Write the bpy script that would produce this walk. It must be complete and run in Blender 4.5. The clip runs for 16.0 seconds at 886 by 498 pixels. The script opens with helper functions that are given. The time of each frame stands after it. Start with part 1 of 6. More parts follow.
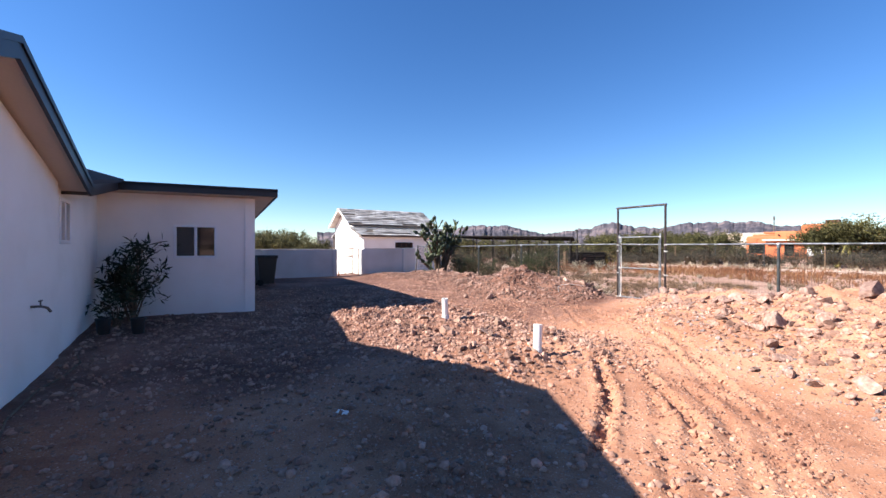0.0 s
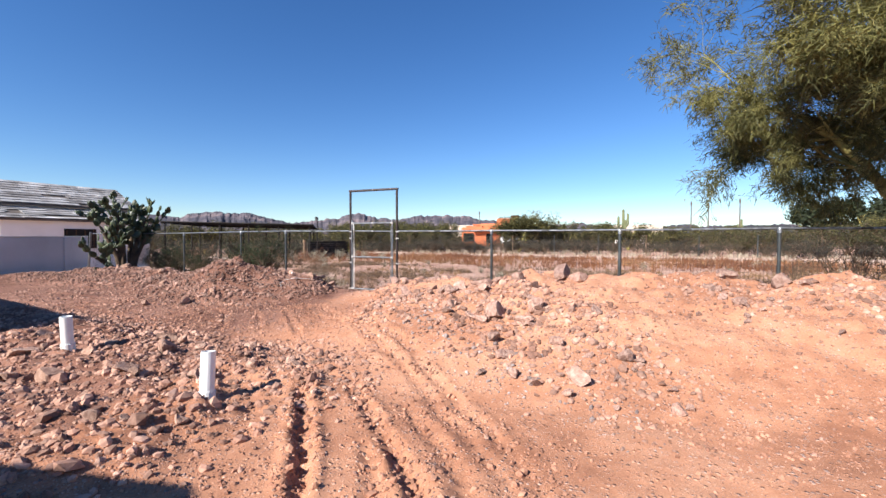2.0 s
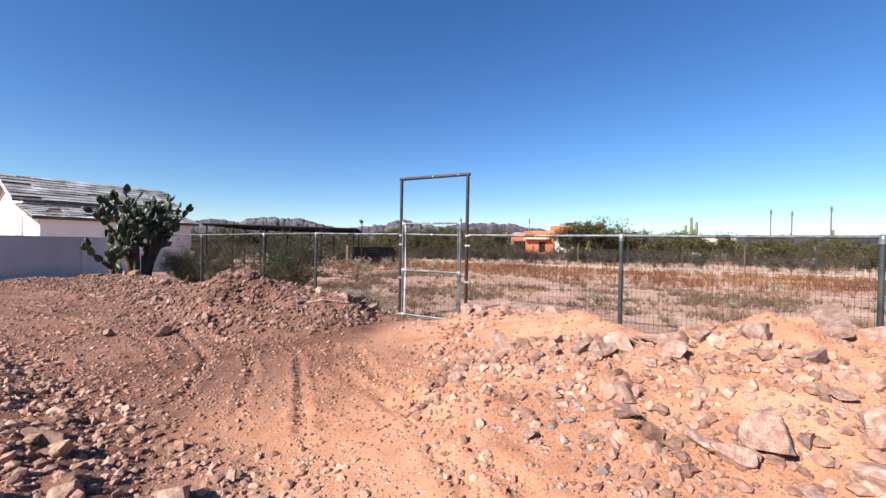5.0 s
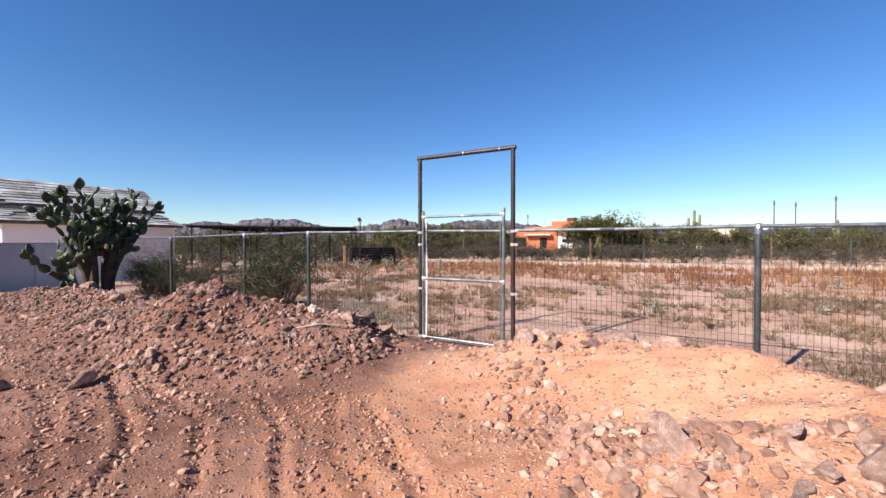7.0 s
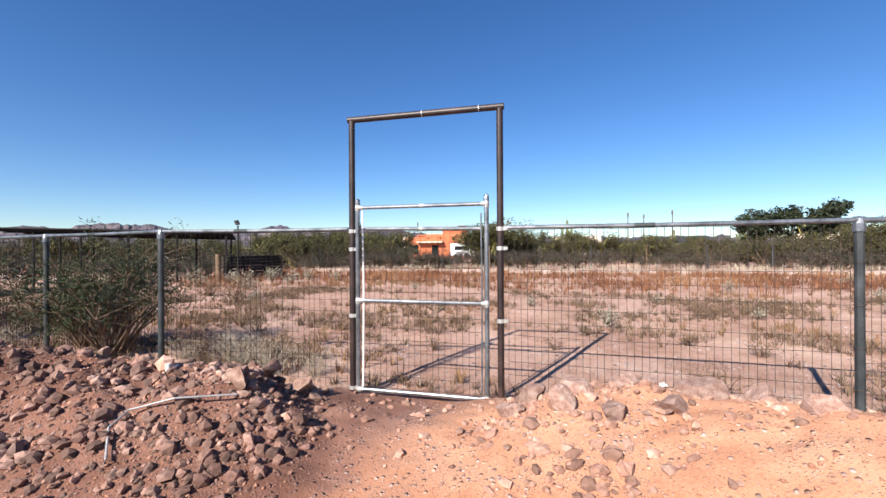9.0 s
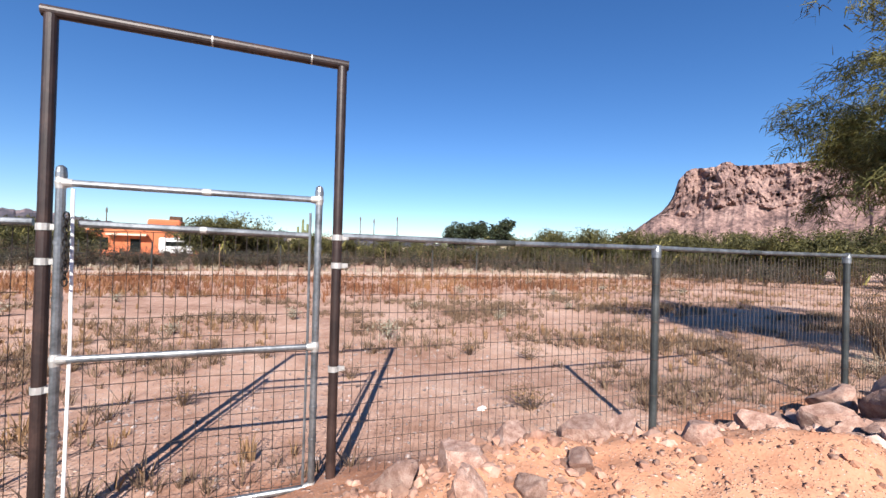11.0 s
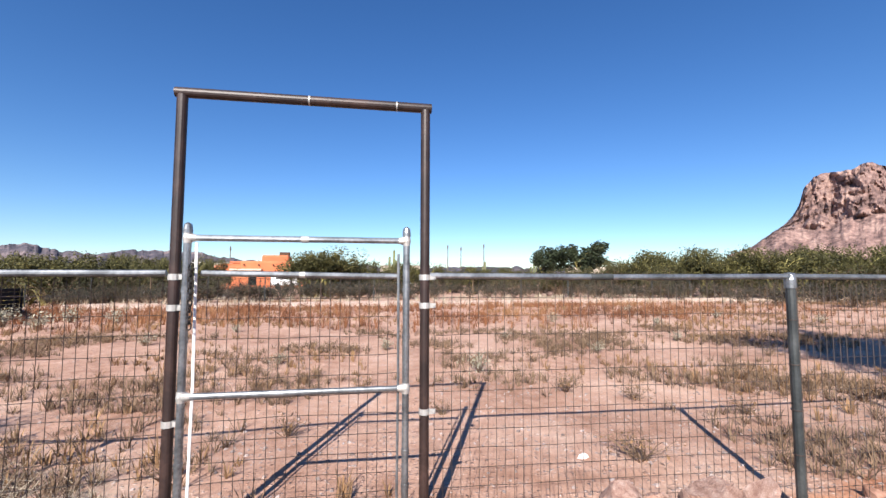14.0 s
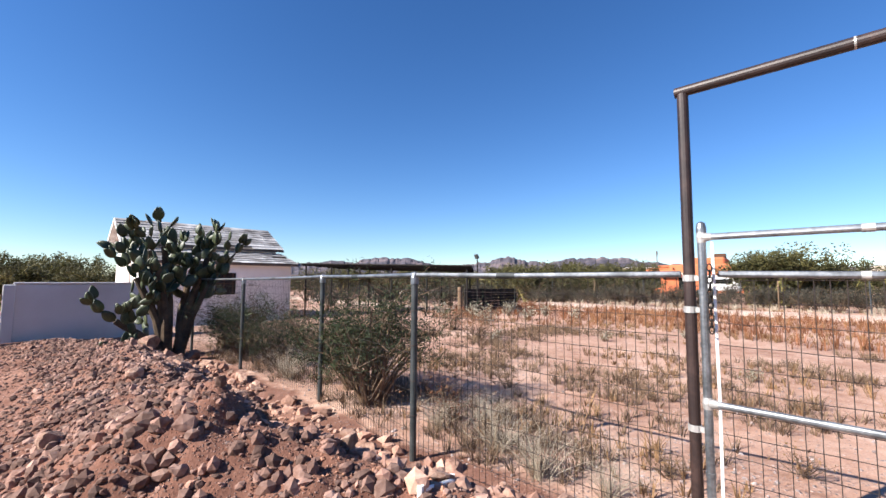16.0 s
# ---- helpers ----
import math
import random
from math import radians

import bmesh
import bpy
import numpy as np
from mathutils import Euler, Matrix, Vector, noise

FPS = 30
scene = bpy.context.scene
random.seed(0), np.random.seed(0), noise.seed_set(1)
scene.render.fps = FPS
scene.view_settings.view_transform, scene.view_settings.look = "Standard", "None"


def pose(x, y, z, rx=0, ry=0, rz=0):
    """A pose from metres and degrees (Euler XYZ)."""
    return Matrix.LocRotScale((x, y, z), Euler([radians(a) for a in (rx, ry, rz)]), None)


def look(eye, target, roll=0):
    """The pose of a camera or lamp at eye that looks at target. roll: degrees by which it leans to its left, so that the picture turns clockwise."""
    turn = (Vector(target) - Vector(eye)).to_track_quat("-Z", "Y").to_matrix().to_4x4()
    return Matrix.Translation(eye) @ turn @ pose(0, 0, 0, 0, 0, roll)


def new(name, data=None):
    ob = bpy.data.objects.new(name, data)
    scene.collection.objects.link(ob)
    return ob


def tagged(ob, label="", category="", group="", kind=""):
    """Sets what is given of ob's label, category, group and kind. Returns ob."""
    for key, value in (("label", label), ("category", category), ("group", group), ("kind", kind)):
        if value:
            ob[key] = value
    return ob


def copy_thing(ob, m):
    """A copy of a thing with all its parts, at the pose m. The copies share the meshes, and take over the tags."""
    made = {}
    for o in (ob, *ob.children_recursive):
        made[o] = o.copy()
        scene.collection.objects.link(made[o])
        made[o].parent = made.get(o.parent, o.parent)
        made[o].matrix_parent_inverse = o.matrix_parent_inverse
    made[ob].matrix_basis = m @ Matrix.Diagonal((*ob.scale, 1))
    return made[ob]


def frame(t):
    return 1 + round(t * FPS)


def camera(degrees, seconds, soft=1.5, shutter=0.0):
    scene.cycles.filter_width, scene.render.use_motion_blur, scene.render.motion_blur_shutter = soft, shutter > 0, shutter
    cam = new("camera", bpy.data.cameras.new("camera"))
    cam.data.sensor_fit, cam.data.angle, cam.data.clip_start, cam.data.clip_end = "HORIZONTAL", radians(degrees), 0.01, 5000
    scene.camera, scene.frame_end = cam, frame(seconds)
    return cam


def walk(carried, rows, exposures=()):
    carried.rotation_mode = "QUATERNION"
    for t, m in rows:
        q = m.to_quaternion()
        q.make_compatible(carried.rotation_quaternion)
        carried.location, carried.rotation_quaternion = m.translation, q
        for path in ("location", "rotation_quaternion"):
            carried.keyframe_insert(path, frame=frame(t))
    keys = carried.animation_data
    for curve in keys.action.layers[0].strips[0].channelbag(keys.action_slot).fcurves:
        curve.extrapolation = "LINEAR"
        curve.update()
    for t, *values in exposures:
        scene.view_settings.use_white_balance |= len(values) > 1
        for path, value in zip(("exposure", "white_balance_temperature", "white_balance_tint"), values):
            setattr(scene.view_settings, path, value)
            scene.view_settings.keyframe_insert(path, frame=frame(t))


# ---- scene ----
cam = camera(93.4, 16.0)
PATH = [
    (0, (6.488, -10.095, 1.378), (4.791, -9.036, 1.37), 0.1),
    (0.5, (6.375, -9.696, 1.329), (5.029, -8.218, 1.285), 0.6),
    (1, (6.211, -9.234, 1.316), (5.282, -7.464, 1.255), 1.1),
    (1.5, (5.98, -8.811, 1.322), (5.153, -6.992, 1.257), 0.9),
    (2, (5.684, -8.433, 1.318), (4.855, -6.613, 1.262), 0.1),
    (2.5, (5.399, -8.072, 1.32), (4.56, -6.257, 1.3), -0.2),
    (3, (5.134, -7.706, 1.35), (4.301, -5.888, 1.356), 0.0),
    (3.5, (4.891, -7.201, 1.327), (4.129, -5.352, 1.324), 0.6),
    (4, (4.566, -6.802, 1.318), (3.671, -5.014, 1.316), 0.9),
    (4.5, (4.162, -6.4, 1.306), (3.151, -4.674, 1.287), 1.3),
    (7, (2.429, -4.733, 1.321), (1.429, -3.002, 1.288), -0.1),
    (7.5, (2.073, -4.39, 1.255), (1.129, -2.628, 1.24), -0.3),
    (8, (1.695, -4.064, 1.262), (0.847, -2.252, 1.26), -0.5),
    (10.5, (0.456, -2.602, 1.345), (0.838, -0.639, 1.35), 1.1),
    (11, (0.364, -2.457, 1.384), (1.084, -0.592, 1.399), 1.6),
    (11.5, (0.385, -2.425, 1.433), (1.361, -0.68, 1.473), 2.0),
    (12, (0.442, -2.41, 1.447), (1.553, -0.748, 1.51), 2.2),
    (12.5, (0.457, -2.386, 1.447), (1.568, -0.726, 1.541), 1.7),
    (13, (0.467, -2.38, 1.46), (1.445, -0.639, 1.572), 1.2),
    (13.5, (0.464, -2.396, 1.459), (1.186, -0.535, 1.586), 0.5),
    (14, (0.38, -2.391, 1.451), (0.698, -0.421, 1.586), 0.1),
    (14.5, (0.259, -2.397, 1.437), (0.102, -0.408, 1.576), 0.0),
    (15, (0.121, -2.428, 1.457), (-0.498, -0.532, 1.598), -0.6),
    (15.5, (-0.014, -2.454, 1.443), (-1.053, -0.751, 1.594), -0.3),
    (16, (-0.04, -2.435, 1.433), (-1.445, -1.02, 1.582), 0.3),
]
walk(cam, [(t, look(eye, target, roll)) for t, eye, target, roll in PATH], exposures=[(0, 1.55, 6250, 10), (0.5, 1.47, 6250, 10), (1.0, 1.35, 6250, 10), (2.0, 1.27, 6250, 10), (4.5, 1.22, 6250, 10), (10.5, 1.2, 6250, 10), (12.5, 1.27, 6250, 10), (14.5, 1.25, 6250, 10), (16, 1.42, 6250, 10)])

# ---- world, sun ----
SUN = Vector((-0.345, -0.938, 0.695)).normalized()
world = bpy.data.worlds.new("world")
scene.world = world
world.use_nodes = True
wn = world.node_tree.nodes
sky = wn.new("ShaderNodeTexSky")
sky.sky_type = "NISHITA"
sky.sun_disc = False
sky.sun_elevation = radians(34.8)
sky.sun_rotation = math.atan2(SUN.x, SUN.y)
sky.altitude = 600
sky.air_density = 1.0
sky.dust_density = 0.1
sky.ozone_density = 4.0
wn["Background"].inputs["Strength"].default_value = 0.063
deep = wn.new("ShaderNodeHueSaturation")
deep.inputs["Saturation"].default_value = 1.2
deep.inputs["Hue"].default_value = 0.507
world.node_tree.links.new(sky.outputs["Color"], deep.inputs["Color"])
world.node_tree.links.new(deep.outputs["Color"], wn["Background"].inputs["Color"])
sun = new("sun", bpy.data.lights.new("sun", "SUN"))
sun.data.energy = 4.6
sun.data.angle = radians(0.5)
sun.data.color = (1.0, 0.92, 0.82)
sun.matrix_world = look(SUN * 50, (0, 0, 0))


# ---- materials ----
def material(name, stops, scale=4.0, rough=0.8, metal=0.0, bump=0.3, bump_scale=60.0, fine=0.35, dist=0.01, spread=0.0, island=False, coords="Object"):
    """Noise of two scales over a ramp of base colours, with a relief; spread varies the brightness piece by piece."""
    m = bpy.data.materials.new(name)
    m.use_nodes = True
    t = m.node_tree
    n, link = t.nodes, t.links.new
    b = n["Principled BSDF"]
    b.inputs["Roughness"].default_value = rough
    b.inputs["Metallic"].default_value = metal
    tc = n.new("ShaderNodeTexCoord")
    big, small = n.new("ShaderNodeTexNoise"), n.new("ShaderNodeTexNoise")
    for k, s, d in ((big, scale, 6), (small, bump_scale, 7)):
        k.inputs["Scale"].default_value = s
        k.inputs["Detail"].default_value = d
        link(tc.outputs[coords], k.inputs["Vector"])
    mix = n.new("ShaderNodeMath")
    mix.operation = "MULTIPLY_ADD"
    sub = n.new("ShaderNodeMath")
    sub.operation = "SUBTRACT"
    sub.inputs[1].default_value = 0.5
    link(small.outputs["Fac"], sub.inputs[0])
    link(sub.outputs[0], mix.inputs[0])
    mix.inputs[1].default_value = fine
    link(big.outputs["Fac"], mix.inputs[2])
    ramp = n.new("ShaderNodeValToRGB")
    els = ramp.color_ramp.elements
    while len(els) < len(stops):
        els.new(0.5)
    for i, c in enumerate(stops):
        els[i].position = 0.3 + 0.4 * i / max(1, len(stops) - 1)
        els[i].color = (*c, 1)
    link(mix.outputs[0], ramp.inputs["Fac"])
    out = ramp.outputs["Color"]
    if spread:
        hsv = n.new("ShaderNodeHueSaturation")
        if island:
            rnd = n.new("ShaderNodeNewGeometry").outputs["Random Per Island"]
        else:
            rnd = n.new("ShaderNodeObjectInfo").outputs["Random"]
        mr = n.new("ShaderNodeMapRange")
        mr.inputs["To Min"].default_value = 1 - spread
        mr.inputs["To Max"].default_value = 1 + spread
        link(rnd, mr.inputs["Value"])
        link(mr.outputs[0], hsv.inputs["Value"])
        link(out, hsv.inputs["Color"])
        out = hsv.outputs["Color"]
    link(out, b.inputs["Base Color"])
    if bump:
        bp = n.new("ShaderNodeBump")
        bp.inputs["Strength"].default_value = bump
        bp.inputs["Distance"].default_value = dist
        link(small.outputs["Fac"], bp.inputs["Height"])
        link(bp.outputs["Normal"], b.inputs["Normal"])
    return m


def soil_material():
    """Yard dirt, reddish heap dirt and pale field sand, mixed by the ground's own masks, with grit of two sizes in it."""
    m = bpy.data.materials.new("desert_soil")
    m.use_nodes = True
    t = m.node_tree
    n, link = t.nodes, t.links.new
    b = n["Principled BSDF"]
    b.inputs["Roughness"].default_value = 0.95
    b.inputs["Specular IOR Level"].default_value = 0.2
    tc = n.new("ShaderNodeTexCoord").outputs["Object"]

    def noise_of(scale, detail):
        k = n.new("ShaderNodeTexNoise")
        k.inputs["Scale"].default_value = scale
        k.inputs["Detail"].default_value = detail
        link(tc, k.inputs["Vector"])
        return k.outputs["Fac"]

    def calc(op, a, c, d=None):
        k = n.new("ShaderNodeMath")
        k.operation = op
        for i, v in enumerate((a, c, d)):
            if v is None:
                continue
            if isinstance(v, (int, float)):
                k.inputs[i].default_value = v
            else:
                link(v, k.inputs[i])
        return k.outputs[0]

    def span(v, a, c, lo, hi):
        k = n.new("ShaderNodeMapRange")
        k.inputs["From Min"].default_value, k.inputs["From Max"].default_value = a, c
        k.inputs["To Min"].default_value, k.inputs["To Max"].default_value = lo, hi
        link(v, k.inputs["Value"])
        return k.outputs[0]

    def blend(f, a, c):
        k = n.new("ShaderNodeMix")
        k.data_type = "RGBA"
        link(f, k.inputs["Factor"])
        link(a, k.inputs[6])
        link(c, k.inputs[7])
        return k.outputs[2]

    big, mid, fine = noise_of(0.55, 4), noise_of(5.0, 7), noise_of(70, 5)
    fac = calc("ADD", calc("MULTIPLY_ADD", calc("SUBTRACT", mid, 0.5), 0.55, big), calc("MULTIPLY", calc("SUBTRACT", fine, 0.5), 0.45))

    def ramp(stops):
        k = n.new("ShaderNodeValToRGB")
        k.color_ramp.elements.new(0.5)
        for e, p, c in zip(k.color_ramp.elements, (0.3, 0.5, 0.7), stops):
            e.position, e.color = p, (*c, 1)
        link(fac, k.inputs["Fac"])
        return k.outputs["Color"]

    def mask(name):
        k = n.new("ShaderNodeAttribute")
        k.attribute_name = name
        return span(calc("MULTIPLY_ADD", calc("SUBTRACT", mid, 0.5), 0.9, k.outputs["Fac"]), 0.3, 0.7, 0, 1)

    dirt = ramp([(0.26, 0.117, 0.068), (0.39, 0.188, 0.110), (0.46, 0.243, 0.150)])
    heap = ramp([(0.12, 0.055, 0.038), (0.20, 0.098, 0.068), (0.285, 0.152, 0.108)])
    sand = ramp([(0.27, 0.148, 0.10), (0.42, 0.255, 0.185), (0.52, 0.35, 0.265)])
    col = blend(mask("field"), blend(mask("reddish"), dirt, heap), sand)
    height_sum = calc("MULTIPLY_ADD", fine, 0.35, calc("MULTIPLY", mid, 0.5))
    for scale, dens, dark, light, tall in ((30.0, 0.42, 0.62, 1.40, 0.9), (85.0, 0.55, 0.70, 1.30, 0.35)):
        v = n.new("ShaderNodeTexVoronoi")
        v.inputs["Scale"].default_value = scale
        link(tc, v.inputs["Vector"])
        sep = n.new("ShaderNodeSeparateColor")
        link(v.outputs["Color"], sep.inputs[0])
        here = calc("LESS_THAN", sep.outputs[0], calc("MULTIPLY", span(mid, 0.35, 0.65, 0.25, 1.3), dens))
        dome = calc("MULTIPLY", here, span(v.outputs["Distance"], 0.42, 0.15, 0, 1))
        core = calc("MULTIPLY", here, span(v.outputs["Distance"], 0.40, 0.34, 0, 1))
        hsv = n.new("ShaderNodeHueSaturation")
        link(span(sep.outputs[1], 0, 1, dark, light), hsv.inputs["Value"])
        link(span(sep.outputs[2], 0, 1, 0.55, 1.05), hsv.inputs["Saturation"])
        link(col, hsv.inputs["Color"])
        col = blend(core, col, hsv.outputs["Color"])
        height_sum = calc("MULTIPLY_ADD", dome, tall, height_sum)
    link(col, b.inputs["Base Color"])
    bp = n.new("ShaderNodeBump")
    bp.inputs["Strength"].default_value = 0.9
    bp.inputs["Distance"].default_value = 0.014
    link(height_sum, bp.inputs["Height"])
    link(bp.outputs["Normal"], b.inputs["Normal"])
    return m


M_SOIL = soil_material()
M_ROCK = material("rock", [(0.21, 0.11, 0.08), (0.36, 0.22, 0.158), (0.47, 0.32, 0.25)], 3, 0.9, 0, 0.6, 30, 0.5, 0.02, 0.3)
M_PEBBLE = material("pebble", [(0.18, 0.090, 0.061), (0.32, 0.178, 0.126), (0.43, 0.27, 0.205)], 3, 0.9, 0, 0.4, 40, 0.5, 0.01, 0.4, True)
M_CLOD = material("dirt_clod", [(0.22, 0.102, 0.064), (0.34, 0.170, 0.108), (0.43, 0.235, 0.155)], 2, 0.95, 0, 0.5, 60, 0.5, 0.01, 0.28, True)
M_PALESTONE = material("pale_broken_stone", [(0.22, 0.122, 0.092), (0.35, 0.218, 0.168), (0.46, 0.325, 0.268)], 3, 0.9, 0, 0.6, 30, 0.5, 0.015, 0.32, True)
M_PALEROCK = material("pale_pink_rock", [(0.235, 0.128, 0.095), (0.36, 0.222, 0.172), (0.47, 0.335, 0.275)], 4, 0.9, 0, 0.7, 28, 0.6, 0.02, 0.28)
M_HEAPSTONE = material("reddish_heap_stone", [(0.10, 0.050, 0.036), (0.195, 0.107, 0.079), (0.30, 0.190, 0.150)], 3, 0.9, 0, 0.4, 40, 0.5, 0.01, 0.5, True)
M_GRAVEL = material("grey_gravel", [(0.16, 0.12, 0.11), (0.28, 0.22, 0.20), (0.40, 0.34, 0.32)], 2, 0.85, 0, 0.4, 40, 0.4, 0.01, 0.35, True)
M_STUCCO = material("stucco", [(0.73, 0.70, 0.655), (0.81, 0.78, 0.74), (0.85, 0.825, 0.79)], 0.8, 0.9, 0, 0.35, 90, 0.25, 0.006)
M_BLOCK = material("painted_block", [(0.46, 0.44, 0.42), (0.55, 0.53, 0.51), (0.62, 0.60, 0.58)], 0.7, 0.9, 0, 0.3, 60, 0.3, 0.006)
M_SOFFIT = material("soffit_paint", [(0.50, 0.42, 0.35), (0.58, 0.49, 0.41)], 1.0, 0.8, 0, 0.1, 40)
M_FASCIA = material("black_fascia", [(0.010, 0.010, 0.012), (0.022, 0.022, 0.025)], 2, 0.45, 0, 0.1, 40)
M_ROOF = material("dark_roofing", [(0.02, 0.02, 0.024), (0.045, 0.045, 0.05)], 1.5, 0.8, 0, 0.5, 120)
M_PLASTIC = material("white_pvc", [(0.72, 0.72, 0.70), (0.80, 0.80, 0.79)], 3, 0.4, 0, 0.05, 30)
M_FRAME = material("white_vinyl", [(0.74, 0.74, 0.73), (0.80, 0.80, 0.80)], 3, 0.4, 0, 0.05, 30)
M_BROWN = material("brown_pipe", [(0.016, 0.009, 0.008), (0.028, 0.016, 0.014), (0.052, 0.029, 0.024)], 5, 0.5, 0.1, 0.2, 50, 0.4, 0.003)
M_GALV = material("galvanised_steel", [(0.13, 0.138, 0.147), (0.22, 0.232, 0.245), (0.33, 0.343, 0.357)], 9, 0.4, 0.75, 0.15, 60, 0.5, 0.002)
M_WELD = material("bright_weld", [(0.38, 0.37, 0.35), (0.52, 0.50, 0.48)], 20, 0.5, 0.5, 0.3, 80, 0.5, 0.004)
M_POST = material("weathered_post", [(0.024, 0.028, 0.029), (0.042, 0.047, 0.048), (0.072, 0.078, 0.08)], 6, 0.55, 0.25, 0.15, 60, 0.4, 0.002)
M_WIRE = material("fence_wire", [(0.045, 0.034, 0.030), (0.09, 0.068, 0.058)], 4, 0.6, 0.4, 0, 30)
M_SHINGLE = material("worn_shingle", [(0.16, 0.145, 0.135), (0.31, 0.295, 0.285), (0.50, 0.49, 0.48)], 1.3, 0.9, 0, 0.5, 40, 0.6, 0.01, 0.3)
M_OLDWOOD = material("old_wood", [(0.07, 0.055, 0.045), (0.15, 0.12, 0.10)], 3, 0.85, 0, 0.4, 40)
M_DARKWOOD = material("dark_timber", [(0.006, 0.005, 0.0045), (0.014, 0.011, 0.010)], 3, 0.95, 0, 0.4, 40)
M_CACTUS = material("prickly_pear_skin", [(0.016, 0.026, 0.013), (0.036, 0.050, 0.022), (0.085, 0.098, 0.038)], 5, 0.5, 0, 0.3, 35, 0.5, 0.01, 0.25, True)
M_CACTUSWOOD = material("cactus_bark", [(0.045, 0.032, 0.021), (0.13, 0.085, 0.05)], 6, 0.9, 0, 0.6, 30)
M_SAGUARO = material("saguaro_skin", [(0.10, 0.115, 0.05), (0.17, 0.185, 0.085)], 2, 0.7, 0, 0.2, 20)
M_BARK = material("palo_verde_bark", [(0.13, 0.118, 0.034), (0.27, 0.237, 0.07), (0.38, 0.318, 0.12)], 5, 0.7, 0, 0.3, 30)
M_TWIG = material("dry_twig", [(0.09, 0.055, 0.034), (0.21, 0.14, 0.085)], 6, 0.9, 0, 0, 20)
M_PALELEAF = material("pale_straw", [(0.30, 0.24, 0.17), (0.46, 0.40, 0.31)], 3, 0.9, 0, 0, 20, 0.3, 0.01, 0.3, True)
M_RUSTWEED = material("rust_weed", [(0.10, 0.038, 0.018), (0.19, 0.075, 0.032), (0.28, 0.15, 0.07)], 0.25, 0.9, 0, 0, 20, 0.3, 0.01, 0.35, True)
M_STRAW = material("dry_grass", [(0.15, 0.08, 0.038), (0.29, 0.175, 0.085)], 0.3, 0.9, 0, 0, 20, 0.3, 0.01, 0.35, True)
M_GLASS = bpy.data.materials.new("window_glass")
M_GLASS.use_nodes = True
_b = M_GLASS.node_tree.nodes["Principled BSDF"]
_b.inputs["Base Color"].default_value = (0.012, 0.014, 0.014, 1)
_b.inputs["Roughness"].default_value = 0.04
_b.inputs["IOR"].default_value = 1.6


def leaf_material(name, stops, spread=0.35):
    m = material(name, stops, 0.9, 0.75, 0, 0, 20, 0.5, 0.01, spread, True)
    b = m.node_tree.nodes["Principled BSDF"]
    tr = m.node_tree.nodes.new("ShaderNodeBsdfTranslucent")
    ms = m.node_tree.nodes.new("ShaderNodeMixShader")
    ms.inputs[0].default_value = 0.18
    src = b.inputs["Base Color"].links[0].from_socket
    m.node_tree.links.new(src, tr.inputs["Color"])
    m.node_tree.links.new(b.outputs[0], ms.inputs[1])
    m.node_tree.links.new(tr.outputs[0], ms.inputs[2])
    m.node_tree.links.new(ms.outputs[0], m.node_tree.nodes["Material Output"].inputs["Surface"])
    return m


M_LEAF_PV = leaf_material("palo_verde_leaf", [(0.040, 0.042, 0.012), (0.095, 0.092, 0.024), (0.19, 0.172, 0.046)])
M_LEAF_OLIVE = leaf_material("creosote_leaf", [(0.018, 0.019, 0.005), (0.050, 0.047, 0.013), (0.105, 0.094, 0.029)])
M_LEAF_TREE = leaf_material("desert_tree_leaf", [(0.025, 0.025, 0.006), (0.062, 0.058, 0.014), (0.12, 0.106, 0.030)])
M_LEAF_GREY = leaf_material("grey_sage_leaf", [(0.018, 0.017, 0.011), (0.046, 0.042, 0.028), (0.095, 0.084, 0.056)])
M_LEAF_DARK = leaf_material("dark_tree_leaf", [(0.013, 0.021, 0.008), (0.034, 0.047, 0.017)])
M_LEAF_GREEN = leaf_material("fresh_shrub_leaf", [(0.015, 0.024, 0.007), (0.034, 0.048, 0.014), (0.064, 0.078, 0.026)])
M_LEAF_PALE = leaf_material("brittlebush_leaf", [(0.22, 0.21, 0.15), (0.36, 0.34, 0.26), (0.46, 0.43, 0.34)])


